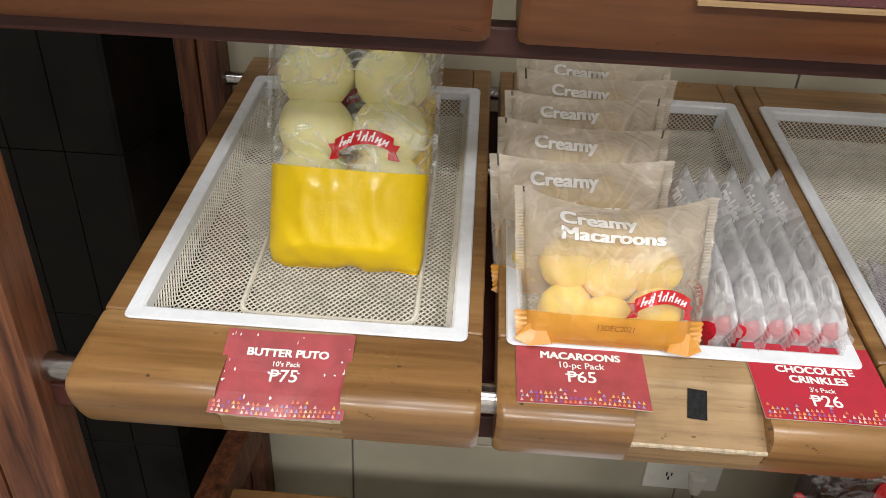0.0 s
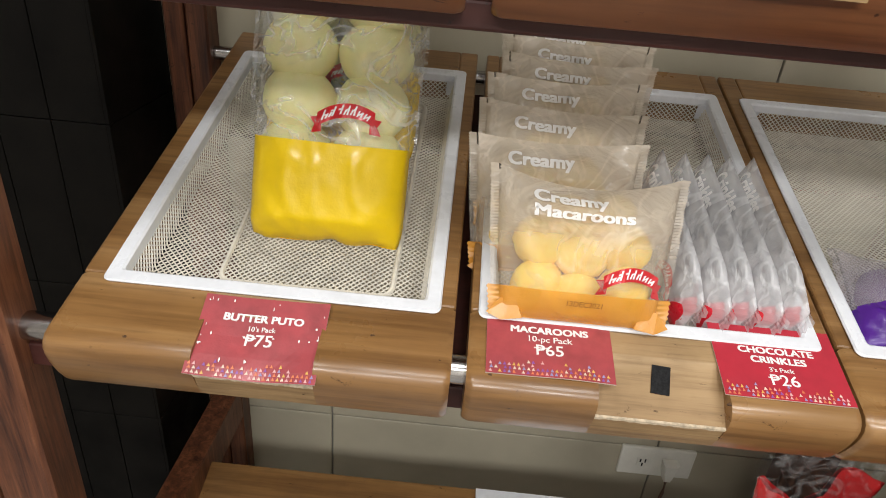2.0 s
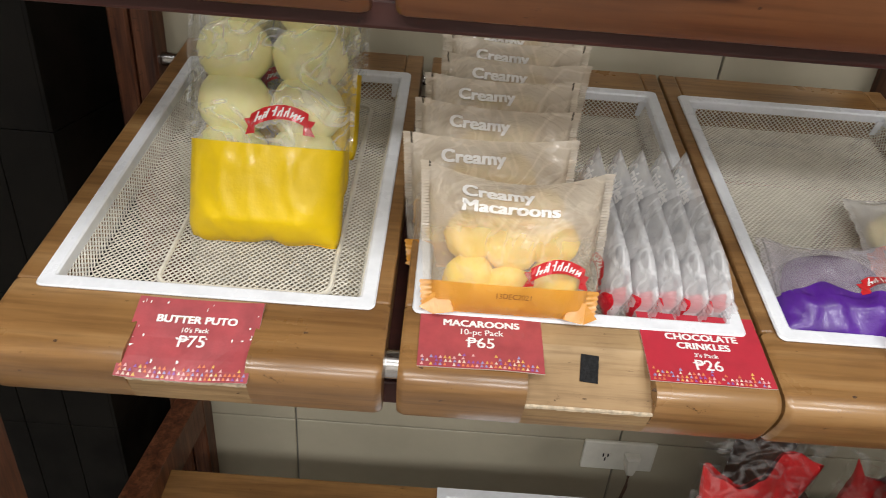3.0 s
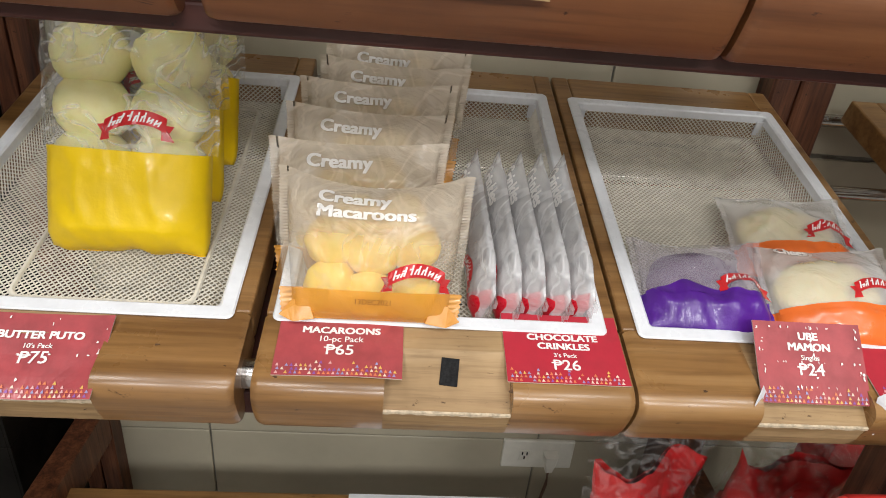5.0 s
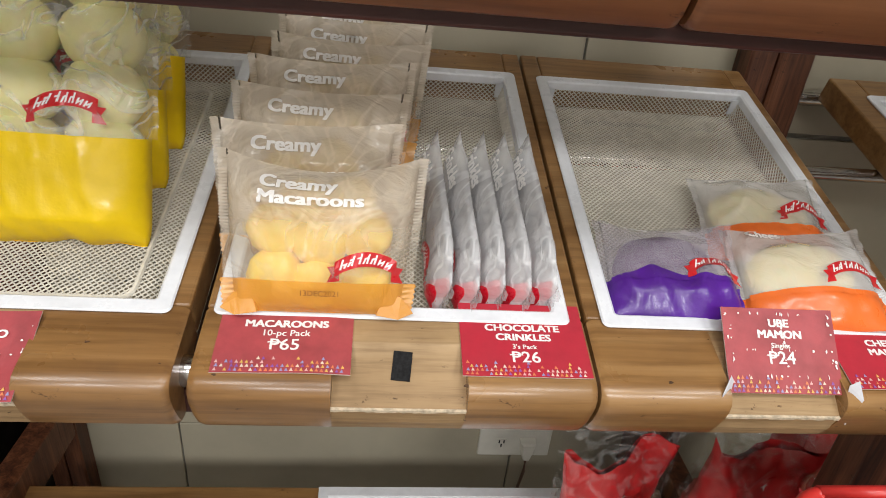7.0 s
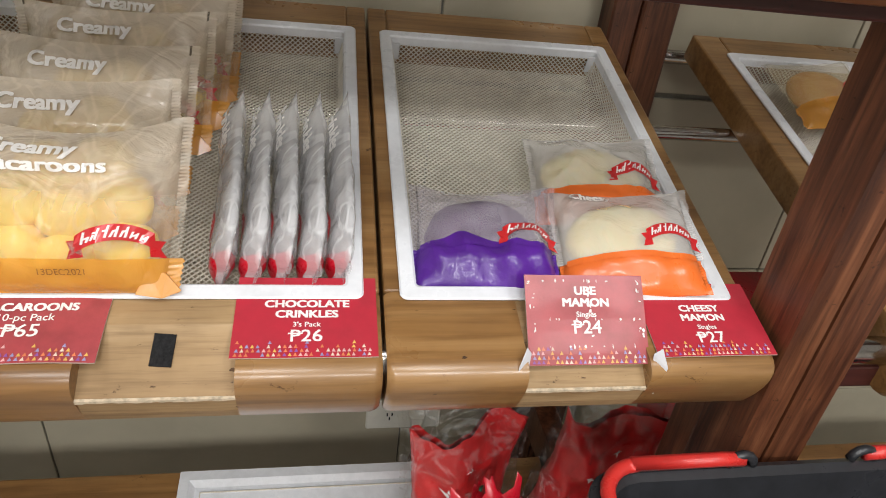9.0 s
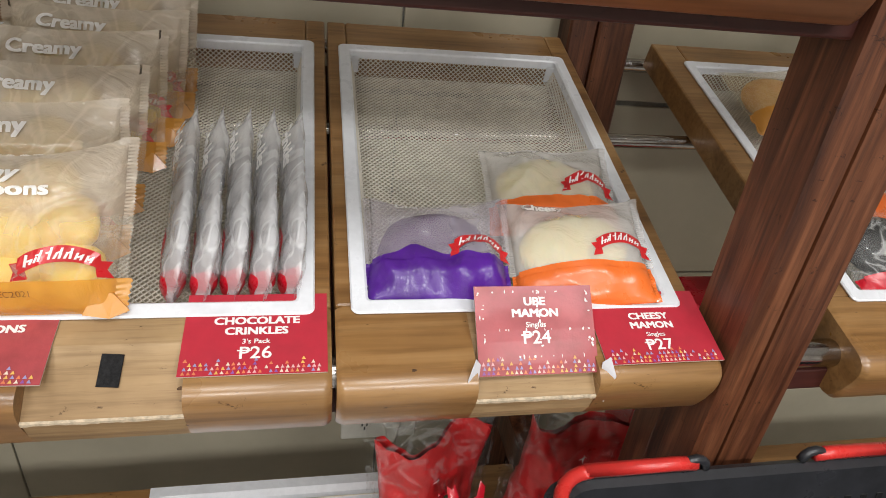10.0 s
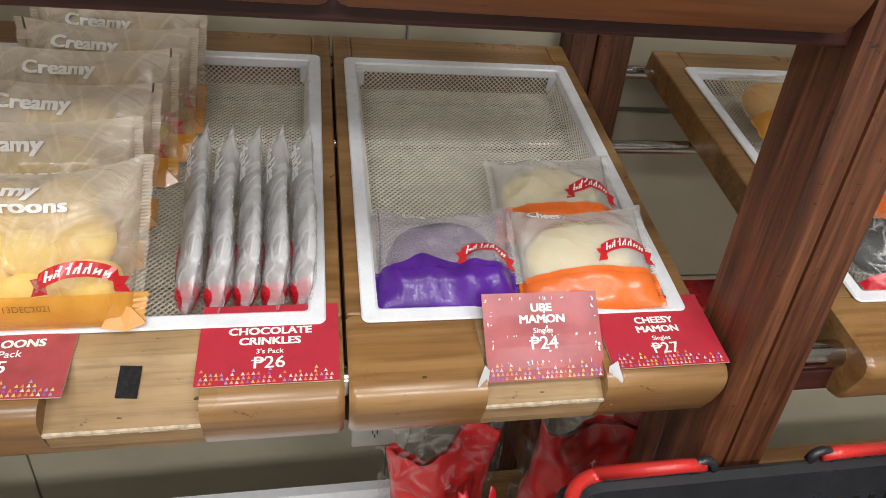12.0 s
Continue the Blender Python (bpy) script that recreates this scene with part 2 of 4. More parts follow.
def boxm(*a, **k):
    return box(bmesh.new(), *a, **k)


def rod(bm, a, b, r, seg=16):
    a, b = Vector(a), Vector(b)
    d = b - a
    mt = Matrix.Translation((a + b) / 2) @ d.to_track_quat("Z", "Y").to_matrix().to_4x4()
    bmesh.ops.create_cone(bm, cap_ends=True, segments=seg, radius1=r, radius2=r, depth=d.length, matrix=mt)
    return bm


def prism(bm, rings):
    """Closed loops of equal length joined in order and capped."""
    vs = [[bm.verts.new(p) for p in ring] for ring in rings]
    n = len(rings[0])
    for a, b in zip(vs, vs[1:]):
        for i in range(n):
            bm.faces.new((a[i], a[(i + 1) % n], b[(i + 1) % n], b[i]))
    bm.faces.new(vs[0][::-1])
    bm.faces.new(vs[-1])
    return bm


def tube(bm, pts, r, seg=8, closed=False):
    pts = [Vector(p) for p in pts]
    rings = []
    n = len(pts)
    ref = Vector((0, 0, 1))
    for i, p in enumerate(pts):
        a = pts[i - 1] if (i > 0 or closed) else p
        c = pts[(i + 1) % n] if (i < n - 1 or closed) else p
        t = (c - a).normalized()
        side = t.cross(ref)
        if side.length < 1e-3:
            side = t.cross(Vector((0, 1, 0)))
        side.normalize()
        up = side.cross(t)
        rings.append([bm.verts.new(p + r * (math.cos(k * 2 * math.pi / seg) * side + math.sin(k * 2 * math.pi / seg) * up)) for k in range(seg)])
    pairs = list(zip(rings, rings[1:])) + ([(rings[-1], rings[0])] if closed else [])
    for a, b in pairs:
        for k in range(seg):
            bm.faces.new((a[k], a[(k + 1) % seg], b[(k + 1) % seg], b[k]))
    if not closed:
        bm.faces.new(rings[0][::-1])
        bm.faces.new(rings[-1])
    return bm


def text_mesh(body, size, mat, bold=0.0, squeeze=1.0, centre=True, spacing=1.0, surf=None):
    """Letters of the built-in font as a flat mesh in the xy plane, facing +z; surf(x, y) lifts them on a surface. bold: how far each stroke is thickened."""
    cu = bpy.data.curves.new("letters", "FONT")
    cu.body, cu.size = body, size * 100
    cu.space_character = spacing
    cu.align_x = "CENTER" if centre else "LEFT"
    cu.resolution_u = 3
    ob = new("letters", cu)
    deps = bpy.context.evaluated_depsgraph_get()
    flat = bpy.data.meshes.new_from_object(ob.evaluated_get(deps))
    bpy.data.objects.remove(ob)
    bpy.data.curves.remove(cu)
    verts, faces = [], []
    steps = ((0, 0),) if not bold else ((0, 0), (-1, -0.6), (1, 0.6), (-1, 0.6), (1, -0.6))
    for k, (dx, dy) in enumerate(steps):
        base = len(verts)
        for v in flat.vertices:
            x, y = v.co.x * 0.01 * squeeze + dx * bold, v.co.y * 0.01 + dy * bold
            p = Vector(surf(x, y)) if surf else Vector((x, y, 0))
            verts.append(p + Vector((0, -1, 1)) * (k * 2e-5))
        faces += [[base + i for i in f.vertices] for f in flat.polygons]
    me = bpy.data.meshes.new("letters")
    me.from_pydata(verts, [], faces)
    me.materials.append(mat)
    bpy.data.meshes.remove(flat)
    return me


# ---- the slanted shelf frame ----
SLOPE = 16.5
SHELF = pose(0, 0.0085, 0.9043, SLOPE, 0, 0)
UPPER = pose(0, -0.0045, 1.218, SLOPE, 0, 0)


def on(x, s, n, rx=0, ry=0, rz=0, base=None):
    return (SHELF if base is None else base) @ pose(x, s, n, rx, ry, rz)


# ---- room ----
def slab(name, x0, x1, y0, y1, z0, z1, mat, label, kind="structure", category="wall"):
    return tagged(part(name, boxm(x0, x1, y0, y1, z0, z1), mat), label, category, "", kind)


# Floor, ceiling and outer walls are unseen; their tones set the bounced light.
slab("floor", -3, 4.5, -4, 0.62, -0.1, 0, M_FLOOR, "pale stone-tiled shop floor", category="floor")
slab("ceiling", -3, 4.5, -4, 0.62, 2.7, 2.8, M_CEIL, "white painted shop ceiling", category="ceiling")
slab("wall_north", -3, 4.5, 0.49, 0.62, 0, 2.7, M_GROUT, "grey-green tiled wall behind the shelves")
slab("wall_south", -3, 4.5, -4.1, -4, 0, 2.7, M_ROOM, "unseen plain painted wall, added to close the room")
slab("wall_west", -3.1, -3, -4, 0.62, 0, 2.7, M_ROOM, "unseen plain painted wall, added to close the room")
slab("wall_east", 4.5, 4.6, -4, 0.62, 0, 2.7, M_ROOM, "unseen plain painted wall, added to close the room")
for lx, ly in LAMPS:
    cl = thing("ceiling_light", pose(lx, ly, 2.7), "square recessed ceiling light panel with a white frame", "ceiling light", "ceiling lights")
    bmf = bmesh.new()
    for x0, x1, y0, y1 in ((-0.33, 0.33, -0.33, -0.3), (-0.33, 0.33, 0.3, 0.33), (-0.33, -0.3, -0.3, 0.3), (0.3, 0.33, -0.3, 0.3)):
        box(bmf, x0, x1, y0, y1, -0.07, 0.0)
    part("frame", bmf, M_WHITE, cl)
    part("diffuser", boxm(-0.299, 0.299, -0.299, 0.299, -0.030, -0.024), M_WHITE, cl, "white diffuser panel")


# ---- shelf boards ----
def nose_profile(notch):
    """Side view (s, n) of the thick front strip, from the tray opening round the nose and back."""
    if notch:
        top = [(0.009, 0.0), (-0.020, 0.0), (-0.024, -0.002), (-0.066, -0.0195), (-0.066, -0.024)]
    else:
        top = [(0.009, 0.0), (-0.020, 0.0), (-0.050, 0.0), (-0.0570, -0.0010), (-0.0622, -0.0038), (-0.0655, -0.0082), (-0.0672, -0.0145), (-0.0674, -0.024)]
    return top + [(-0.066, -0.038), (-0.0635, -0.050), (-0.0605, -0.0562), (-0.054, -0.0595), (-0.016, -0.0585), (-0.008, -0.036), (0.009, -0.034)]


def shelf_board(x0, x1, tray, notch, base, mats, label, length=0.448, group="slanted shelf boards"):
    """A wooden panel with a tray opening, a thick rounded nose and a notch for a price card."""
    t0, t1, s0, s1 = tray
    ob = thing("shelf_board", base @ pose(x0, 0, 0), label, "shelf", group)
    w = x1 - x0
    bm = bmesh.new()
    full = nose_profile(False)
    cs, cn = -0.02, -0.03

    def inset(x, k):
        return [(x, cs + (s - cs) * k, cn + (n - cn) * k) for s, n in full]

    ends = [(0.0, 0.93), (0.002, 0.97), (0.006, 1.0)]
    cuts = [w] if not notch else [notch[0] - x0, notch[1] - x0, w]
    left = [inset(x, k) for x, k in ends]
    right = [inset(w - x, k) for x, k in reversed(ends)]
    if notch:
        prism(bm, left + [[(cuts[0], s, n) for s, n in full]])
        part("front_edge", bm, mats[0], ob, "thick rounded front edge", smooth="angle")
        bm = bmesh.new()
        prism(bm, [[(cuts[1], s, n) for s, n in full]] + right)
    else:
        prism(bm, left + right)
    part("front_edge", bm, mats[0], ob, "thick rounded front edge", smooth="angle")
    if notch:
        bm = bmesh.new()
        pr = nose_profile(True)
        prism(bm, [[(cuts[0], s, n) for s, n in pr], [(cuts[1], s, n) for s, n in pr]])
        part("card_notch", bm, mats[1], ob, "bare wooden notch cut for a price card")
        bm = bmesh.new()
        rnd = random.Random(int(1000 * abs(x0)))
        nn, rings = 26, []
        for k in range(nn + 1):
            x = cuts[0] + (cuts[1] - cuts[0]) * k / nn
            h = 0.0010 + 0.0016 * rnd.random()
            rings.append([(x, -0.0655, -0.0190), (x, -0.0674, -0.0192), (x, -0.0676, -0.0200 - h), (x, -0.0655, -0.0200 - h)])
        prism(bm, rings)
        bmesh.ops.recalc_face_normals(bm, faces=bm.faces)
        part("chipped_edge", bm, M_CHIP, ob, "pale splintered edge of the notch")
    a, b = t0 + 0.010 - x0, t1 - 0.010 - x0
    part("side_strip", boxm(0, a, 0.0095, length, -0.034, 0, bevel=0.0025), mats[0], ob)
    part("side_strip", boxm(b, w, 0.0095, length, -0.034, 0, bevel=0.0025), mats[0], ob)
    part("back_strip", boxm(a, b, s1 - 0.010, length, -0.034, 0, bevel=0.0025), mats[0], ob)
    return ob


TRAY_A = (-0.1555, 0.126, 0.0, 0.394)
TRAY_B = (0.157, 0.4385, 0.0005, 0.3945)
TRAY_C = (0.4655, 0.742, 0.0, 0.392)
TRAY_D = (0.913, 1.19, 0.002, 0.402)
PAIR = (M_OAK, M_BARE)
shelf_board(-0.176, 0.1385, TRAY_A, (-0.060, 0.034), SHELF, PAIR, "honey-coloured varnished wooden shelf board with scuffed rounded edge")
shelf_board(0.1505, 0.4505, TRAY_B, (0.2513, 0.3517), SHELF, PAIR, "honey-coloured varnished wooden shelf board with an empty card notch")
shelf_board(0.4535, 0.7555, TRAY_C, (0.5555, 0.6505), SHELF, PAIR, "honey-coloured varnished wooden shelf board beside the post")
shelf_board(0.886, 1.21, TRAY_D, None, SHELF, PAIR, "honey-coloured varnished wooden shelf board in the next bay")
boards = [o for o in bpy.data.objects if o.name.startswith("shelf_board")]
for bi, x, s, size in ((0, 0.056, -0.055, 1.0), (0, 0.062, -0.052, 0.7), (0, 0.067, -0.0545, 0.6), (0, 0.250, -0.027, 0.55), (0, 0.263, -0.062, 0.6), (1, 0.018, -0.052, 0.6), (2, 0.055, -0.050, 0.6), (2, 0.225, -0.056, 0.9), (1, 0.200, -0.056, 0.7)):
    rnd = random.Random(int(x * 1e4))
    bm = bmesh.new()
    pts = [(math.cos(k * 0.785) * size * 0.0042 * rnd.uniform(0.4, 1.1), math.sin(k * 0.785) * size * 0.0024 * rnd.uniform(0.4, 1.1)) for k in range(8)]
    zz = 0.0002 if s > -0.05 else -0.0045 * max(0.0, (-0.05 - s) / 0.011) ** 1.5
    prism(bm, [[(x + a, s + b, zz - 0.0006) for a, b in pts], [(x + a, s + b, zz + 0.0003) for a, b in pts]])
    part("scuff_mark", bm, M_SCUFF, boards[bi], "small dark scuff")
# Dark strips added below the gaps to stand in for the darkness there.
for x0, x1 in ((0.130, 0.159), (0.443, 0.461)):
    tagged(part("bearer", boxm(x0, x1, 0.0, 0.44, -0.085, -0.056, bevel=0.002), M_RAIL, None, "", SHELF), "dark wooden strip added under the gap between boards to darken it", "bearer", "shelf bearers")
UPM = (M_OAK_UP, M_BARE)
for x0, x1, notch in ((-0.19, 0.124, None), (0.139, 0.4415, None), (0.4455, 0.748, None), (0.885, 1.19, None)):
    shelf_board(x0, x1, (x0 + 0.025, x1 - 0.025, 0.006, 0.397), notch, UPPER, UPM, "reddish varnished wooden shelf board of the upper tier", group="upper shelf boards")


# ---- mesh trays ----
def mesh_sheet(bm, o, du, dv, nu, nv, thick, nrm):
    """Expanded metal: rows of diamonds over the parallelogram o, du, dv."""
    o, du, dv, nrm = Vector(o), Vector(du), Vector(dv), Vector(nrm)
    cu, cv = du / nu, dv / nv
    wu, wv = cu.normalized(), cv.normalized()
    d = (cu + cv).normalized()
    half = thick / 2
    lu, lv = cu.length, cv.length
    for j in range(nv):
        for i in range(nu):
            p = o + cu * i + cv * j
            for a, b in ((p + cv * 0.5, p + cu * 0.5), (p + cu * 0.5, p + cu + cv * 0.5), (p + cv * 0.5, p + cu * 0.5 + cv), (p + cu * 0.5 + cv, p + cu + cv * 0.5)):
                t = (b - a).normalized()
                q = nrm.cross(t) * half
                lift = nrm * half * 0.9
                v = [bm.verts.new(x) for x in (a - q - lift, a + lift, a + q - lift, b + q - lift, b + lift, b - q - lift)]
                bm.faces.new((v[0], v[1], v[4], v[5]))
                bm.faces.new((v[1], v[2], v[3], v[4]))


def wire_tray(dims, base, label, rib=False, cell=0.0056):
    x0, x1, s0, s1 = dims
    w, l = x1 - x0, s1 - s0
    deep, lip = 0.027, 0.0135
    ob = thing("wire_tray", base @ pose(x0, s0, 0.0), label, "tray", "mesh trays")
    # flanged rim with a rounded outline and a turned-down inner lip
    bm = bmesh.new()

    def outline(inset, r, z):
        pts = []
        for cx, cy, a0 in ((w - inset - r, l - inset - r, 0), (inset + r, l - inset - r, 90), (inset + r, inset + r, 180), (w - inset - r, inset + r, 270)):
            for k in range(5):
                a = radians(a0 + k * 22.5)
                pts.append((cx + r * math.cos(a), cy + r * math.sin(a), z))
        return pts

    rings = [outline(0.0008, 0.006, 0.0004), outline(0, 0.006, 0.0022), outline(0.0012, 0.006, 0.0036), outline(lip - 0.002, 0.003, 0.0036), outline(lip, 0.003, 0.002), outline(lip + 0.001, 0.003, -0.0065), outline(lip + 0.0002, 0.003, -0.0065), outline(lip - 0.001, 0.003, 0.0004)]
    vs = [[bm.verts.new(p) for p in r] for r in rings]
    n = len(vs[0])
    for a, b in zip(vs, vs[1:] + vs[:1]):
        for i in range(n):
            bm.faces.new((a[i], a[(i + 1) % n], b[(i + 1) % n], b[i]))
    bmesh.ops.recalc_face_normals(bm, faces=bm.faces)
    part("rim", bm, M_WHITE, ob, "white enamelled flat rim")
    # wire floor and walls
    i0, f0 = lip + 0.0008, lip + 0.006
    nu, nv = int((w - 2 * f0) / cell), int((l - 2 * f0) / 0.0056)
    bm = bmesh.new()
    mesh_sheet(bm, (f0, f0, -deep), (w - 2 * f0, 0, 0), (0, l - 2 * f0, 0), nu, nv, 0.0013, (0, 0, 1))
    part("mesh_floor", bm, M_MESH, ob, "expanded metal mesh")
    for o, du, dv, nrm, nn in (
        ((i0, i0, -0.006), (w - 2 * i0, 0, 0), (0, 0.005, -deep + 0.006), (0, 1, 0.2), nu),
        ((i0, l - i0, -0.006), (w - 2 * i0, 0, 0), (0, -0.005, -deep + 0.006), (0, -1, 0.2), nu),
        ((i0, i0, -0.006), (0, l - 2 * i0, 0), (0.005, 0, -deep + 0.006), (1, 0, 0.2), int((l - 2 * i0) / cell)),
        ((w - i0, i0, -0.006), (0, l - 2 * i0, 0), (-0.005, 0, -deep + 0.006), (-1, 0, 0.2), int((l - 2 * i0) / cell)),
    ):
        bm = bmesh.new()
        mesh_sheet(bm, o, du, dv, nn, 4, 0.0013, Vector(nrm).normalized())
        part("mesh_wall", bm, M_MESH, ob)
    # folded corner tabs at the back and a pressed stiffening rib
    for cx in (lip + 0.004, w - lip - 0.004):
        part("corner_tab", boxm(cx - 0.006, cx + 0.006, l - lip - 0.006, l - lip - 0.004, -0.022, -0.002, bevel=0.0006), M_WHITE, ob)
    if not rib:
        return ob
    bm = bmesh.new()
    r, a, b, c, d = 0.012, 0.080, w - 0.046, 0.036, l - 0.04
    pts = []
    for cx, cy, a0 in ((b - r, d - r, 0), (a + r, d - r, 90), (a + r, c + r, 180), (b - r, c + r, 270)):
        for k in range(5):
            an = radians(a0 + k * 22.5)
            pts.append((cx + r * math.cos(an), cy + r * math.sin(an), -deep + 0.0012))
    tube(bm, pts, 0.0024, 6, closed=True)
    part("stiffening_rib", bm, M_MESH, ob)
    return ob


wire_tray(TRAY_A, SHELF, "white enamelled wire mesh tray set into the shelf board", True)
wire_tray(TRAY_B, SHELF, "white enamelled wire mesh tray full of macaroon and crinkle packs")
wire_tray(TRAY_C, SHELF, "white enamelled wire mesh tray, half empty, holding mamon packs")
wire_tray(TRAY_D, SHELF, "white enamelled wire mesh tray in the next bay")
# Upper-tier trays are unseen, added to hold light off the trays below.
for x0, x1 in ((-0.19, 0.124), (0.139, 0.4415), (0.4455, 0.748), (0.885, 1.19)):
    wire_tray((x0 + 0.025, x1 - 0.025, 0.006, 0.397), UPPER, "unseen white enamelled wire mesh tray added to the upper tier", False, 0.0075)


# ---- rods, rails, posts ----
for s, n, r in ((-0.032, -0.0265, 0.0125), (0.2855, -0.0425, 0.0085), (0.462, -0.043, 0.0095)):
    for x0, x1 in ((-0.245 if r != 0.0085 else -0.15, 2.3),):
        p = SHELF @ Vector((0, s, n))
        tagged(part("support_rod", rod(bmesh.new(), (x0, p.y, p.z), (x1, p.y, p.z), r, 24), M_CHROME, smooth="angle"), "chrome steel rod carrying the shelf boards", "rod", "support rods")
for s, n, r in ((-0.032, -0.0265, 0.0125), (0.409, -0.041, 0.0095)):
    a, b = UPPER @ Vector((-0.245, s, n)), UPPER @ Vector((2.0, s, n))
    tagged(part("support_rod", rod(bmesh.new(), a, b, r, 24), M_CHROME, smooth="angle"), "chrome steel rod carrying the upper shelf boards", "rod", "support rods")
for base, nm in ((SHELF, "lower"), (UPPER, "upper")):
    for x0, x1 in ((-0.245, 0.79), (0.82, 2.3)):
        p = base @ Vector(((x0 + x1) / 2, -0.032, -0.0265))
        m = pose((x0 + x1) / 2, p.y, p.z)
        h = (x1 - x0) / 2
        top, bot = (-0.014, -0.037) if nm == "lower" else (-0.030, -0.0475)
        yy = (-0.006, 0.022) if nm == "lower" else (-0.004, 0.024)
        tagged(part("front_rail", boxm(-h, h, yy[0], yy[1], bot, top, bevel=0.002), M_RAIL, None, "", m), "dark mahogany rail under the shelf front", "rail", "shelf rails")


def post(name, x0, x1, y0, y1, label):
    ob = thing(name, pose(x0, y0, 0), label, "post", "shelf posts")
    w, d = x1 - x0, y1 - y0
    bm = bmesh.new()
    ring = [(0.003, 0), (w - 0.003, 0), (w, 0.003), (w, d), (0, d), (0, 0.003)]
    prism(bm, [[(x, y, z) for x, y in ring] for z in (0, 2.3)])
    bmesh.ops.recalc_face_normals(bm, faces=bm.faces)
    part("upright", bm, M_POST, ob)
    return ob


POSTS = (
    (0.762, 0.7885, -0.046, 0.012, "reddish brown mahogany front post with straight grain"),
    (0.7886, 0.7919, -0.0405, 0.012, "narrow mahogany filler strip between two posts"),
    (0.792, 0.8275, -0.046, 0.012, "reddish brown mahogany front post of the next bay"),
    (-0.262, -0.210, -0.040, -0.002, "reddish brown mahogany front post at the shelf end"),
    (-0.318, -0.265, -0.040, -0.002, "reddish brown mahogany front post of the neighbouring bay"),
    (0.768, 0.806, 0.440, 0.480, "reddish brown mahogany back post"),
    (0.809, 0.859, 0.440, 0.480, "reddish brown mahogany back post of the next bay"),
    (-0.2833, -0.256, 0.440, 0.480, "reddish brown mahogany back post at the shelf end"),
    (-0.2545, -0.225, 0.443, 0.480, "narrow mahogany filler strip beside the back post"),
)
for x0, x1, y0, y1, lab in POSTS:
    post("shelf_post", x0, x1, y0, y1, lab)
for x0, x1 in ((0.764, 0.802), (-0.262, -0.222)):
    tagged(part("side_rail", boxm(x0, x1, 0.000 if x0 < 0 else 0.014, 0.438, 0.345, 0.415, bevel=0.002), M_POST), "mahogany side rail joining front and back posts", "rail", "side rails")
tagged(part("post_foot", boxm(0.764, 0.802, 0.014, 0.054, 0.415, 0.80, bevel=0.002), M_POST), "lighter mahogany block fixed behind the post", "post")


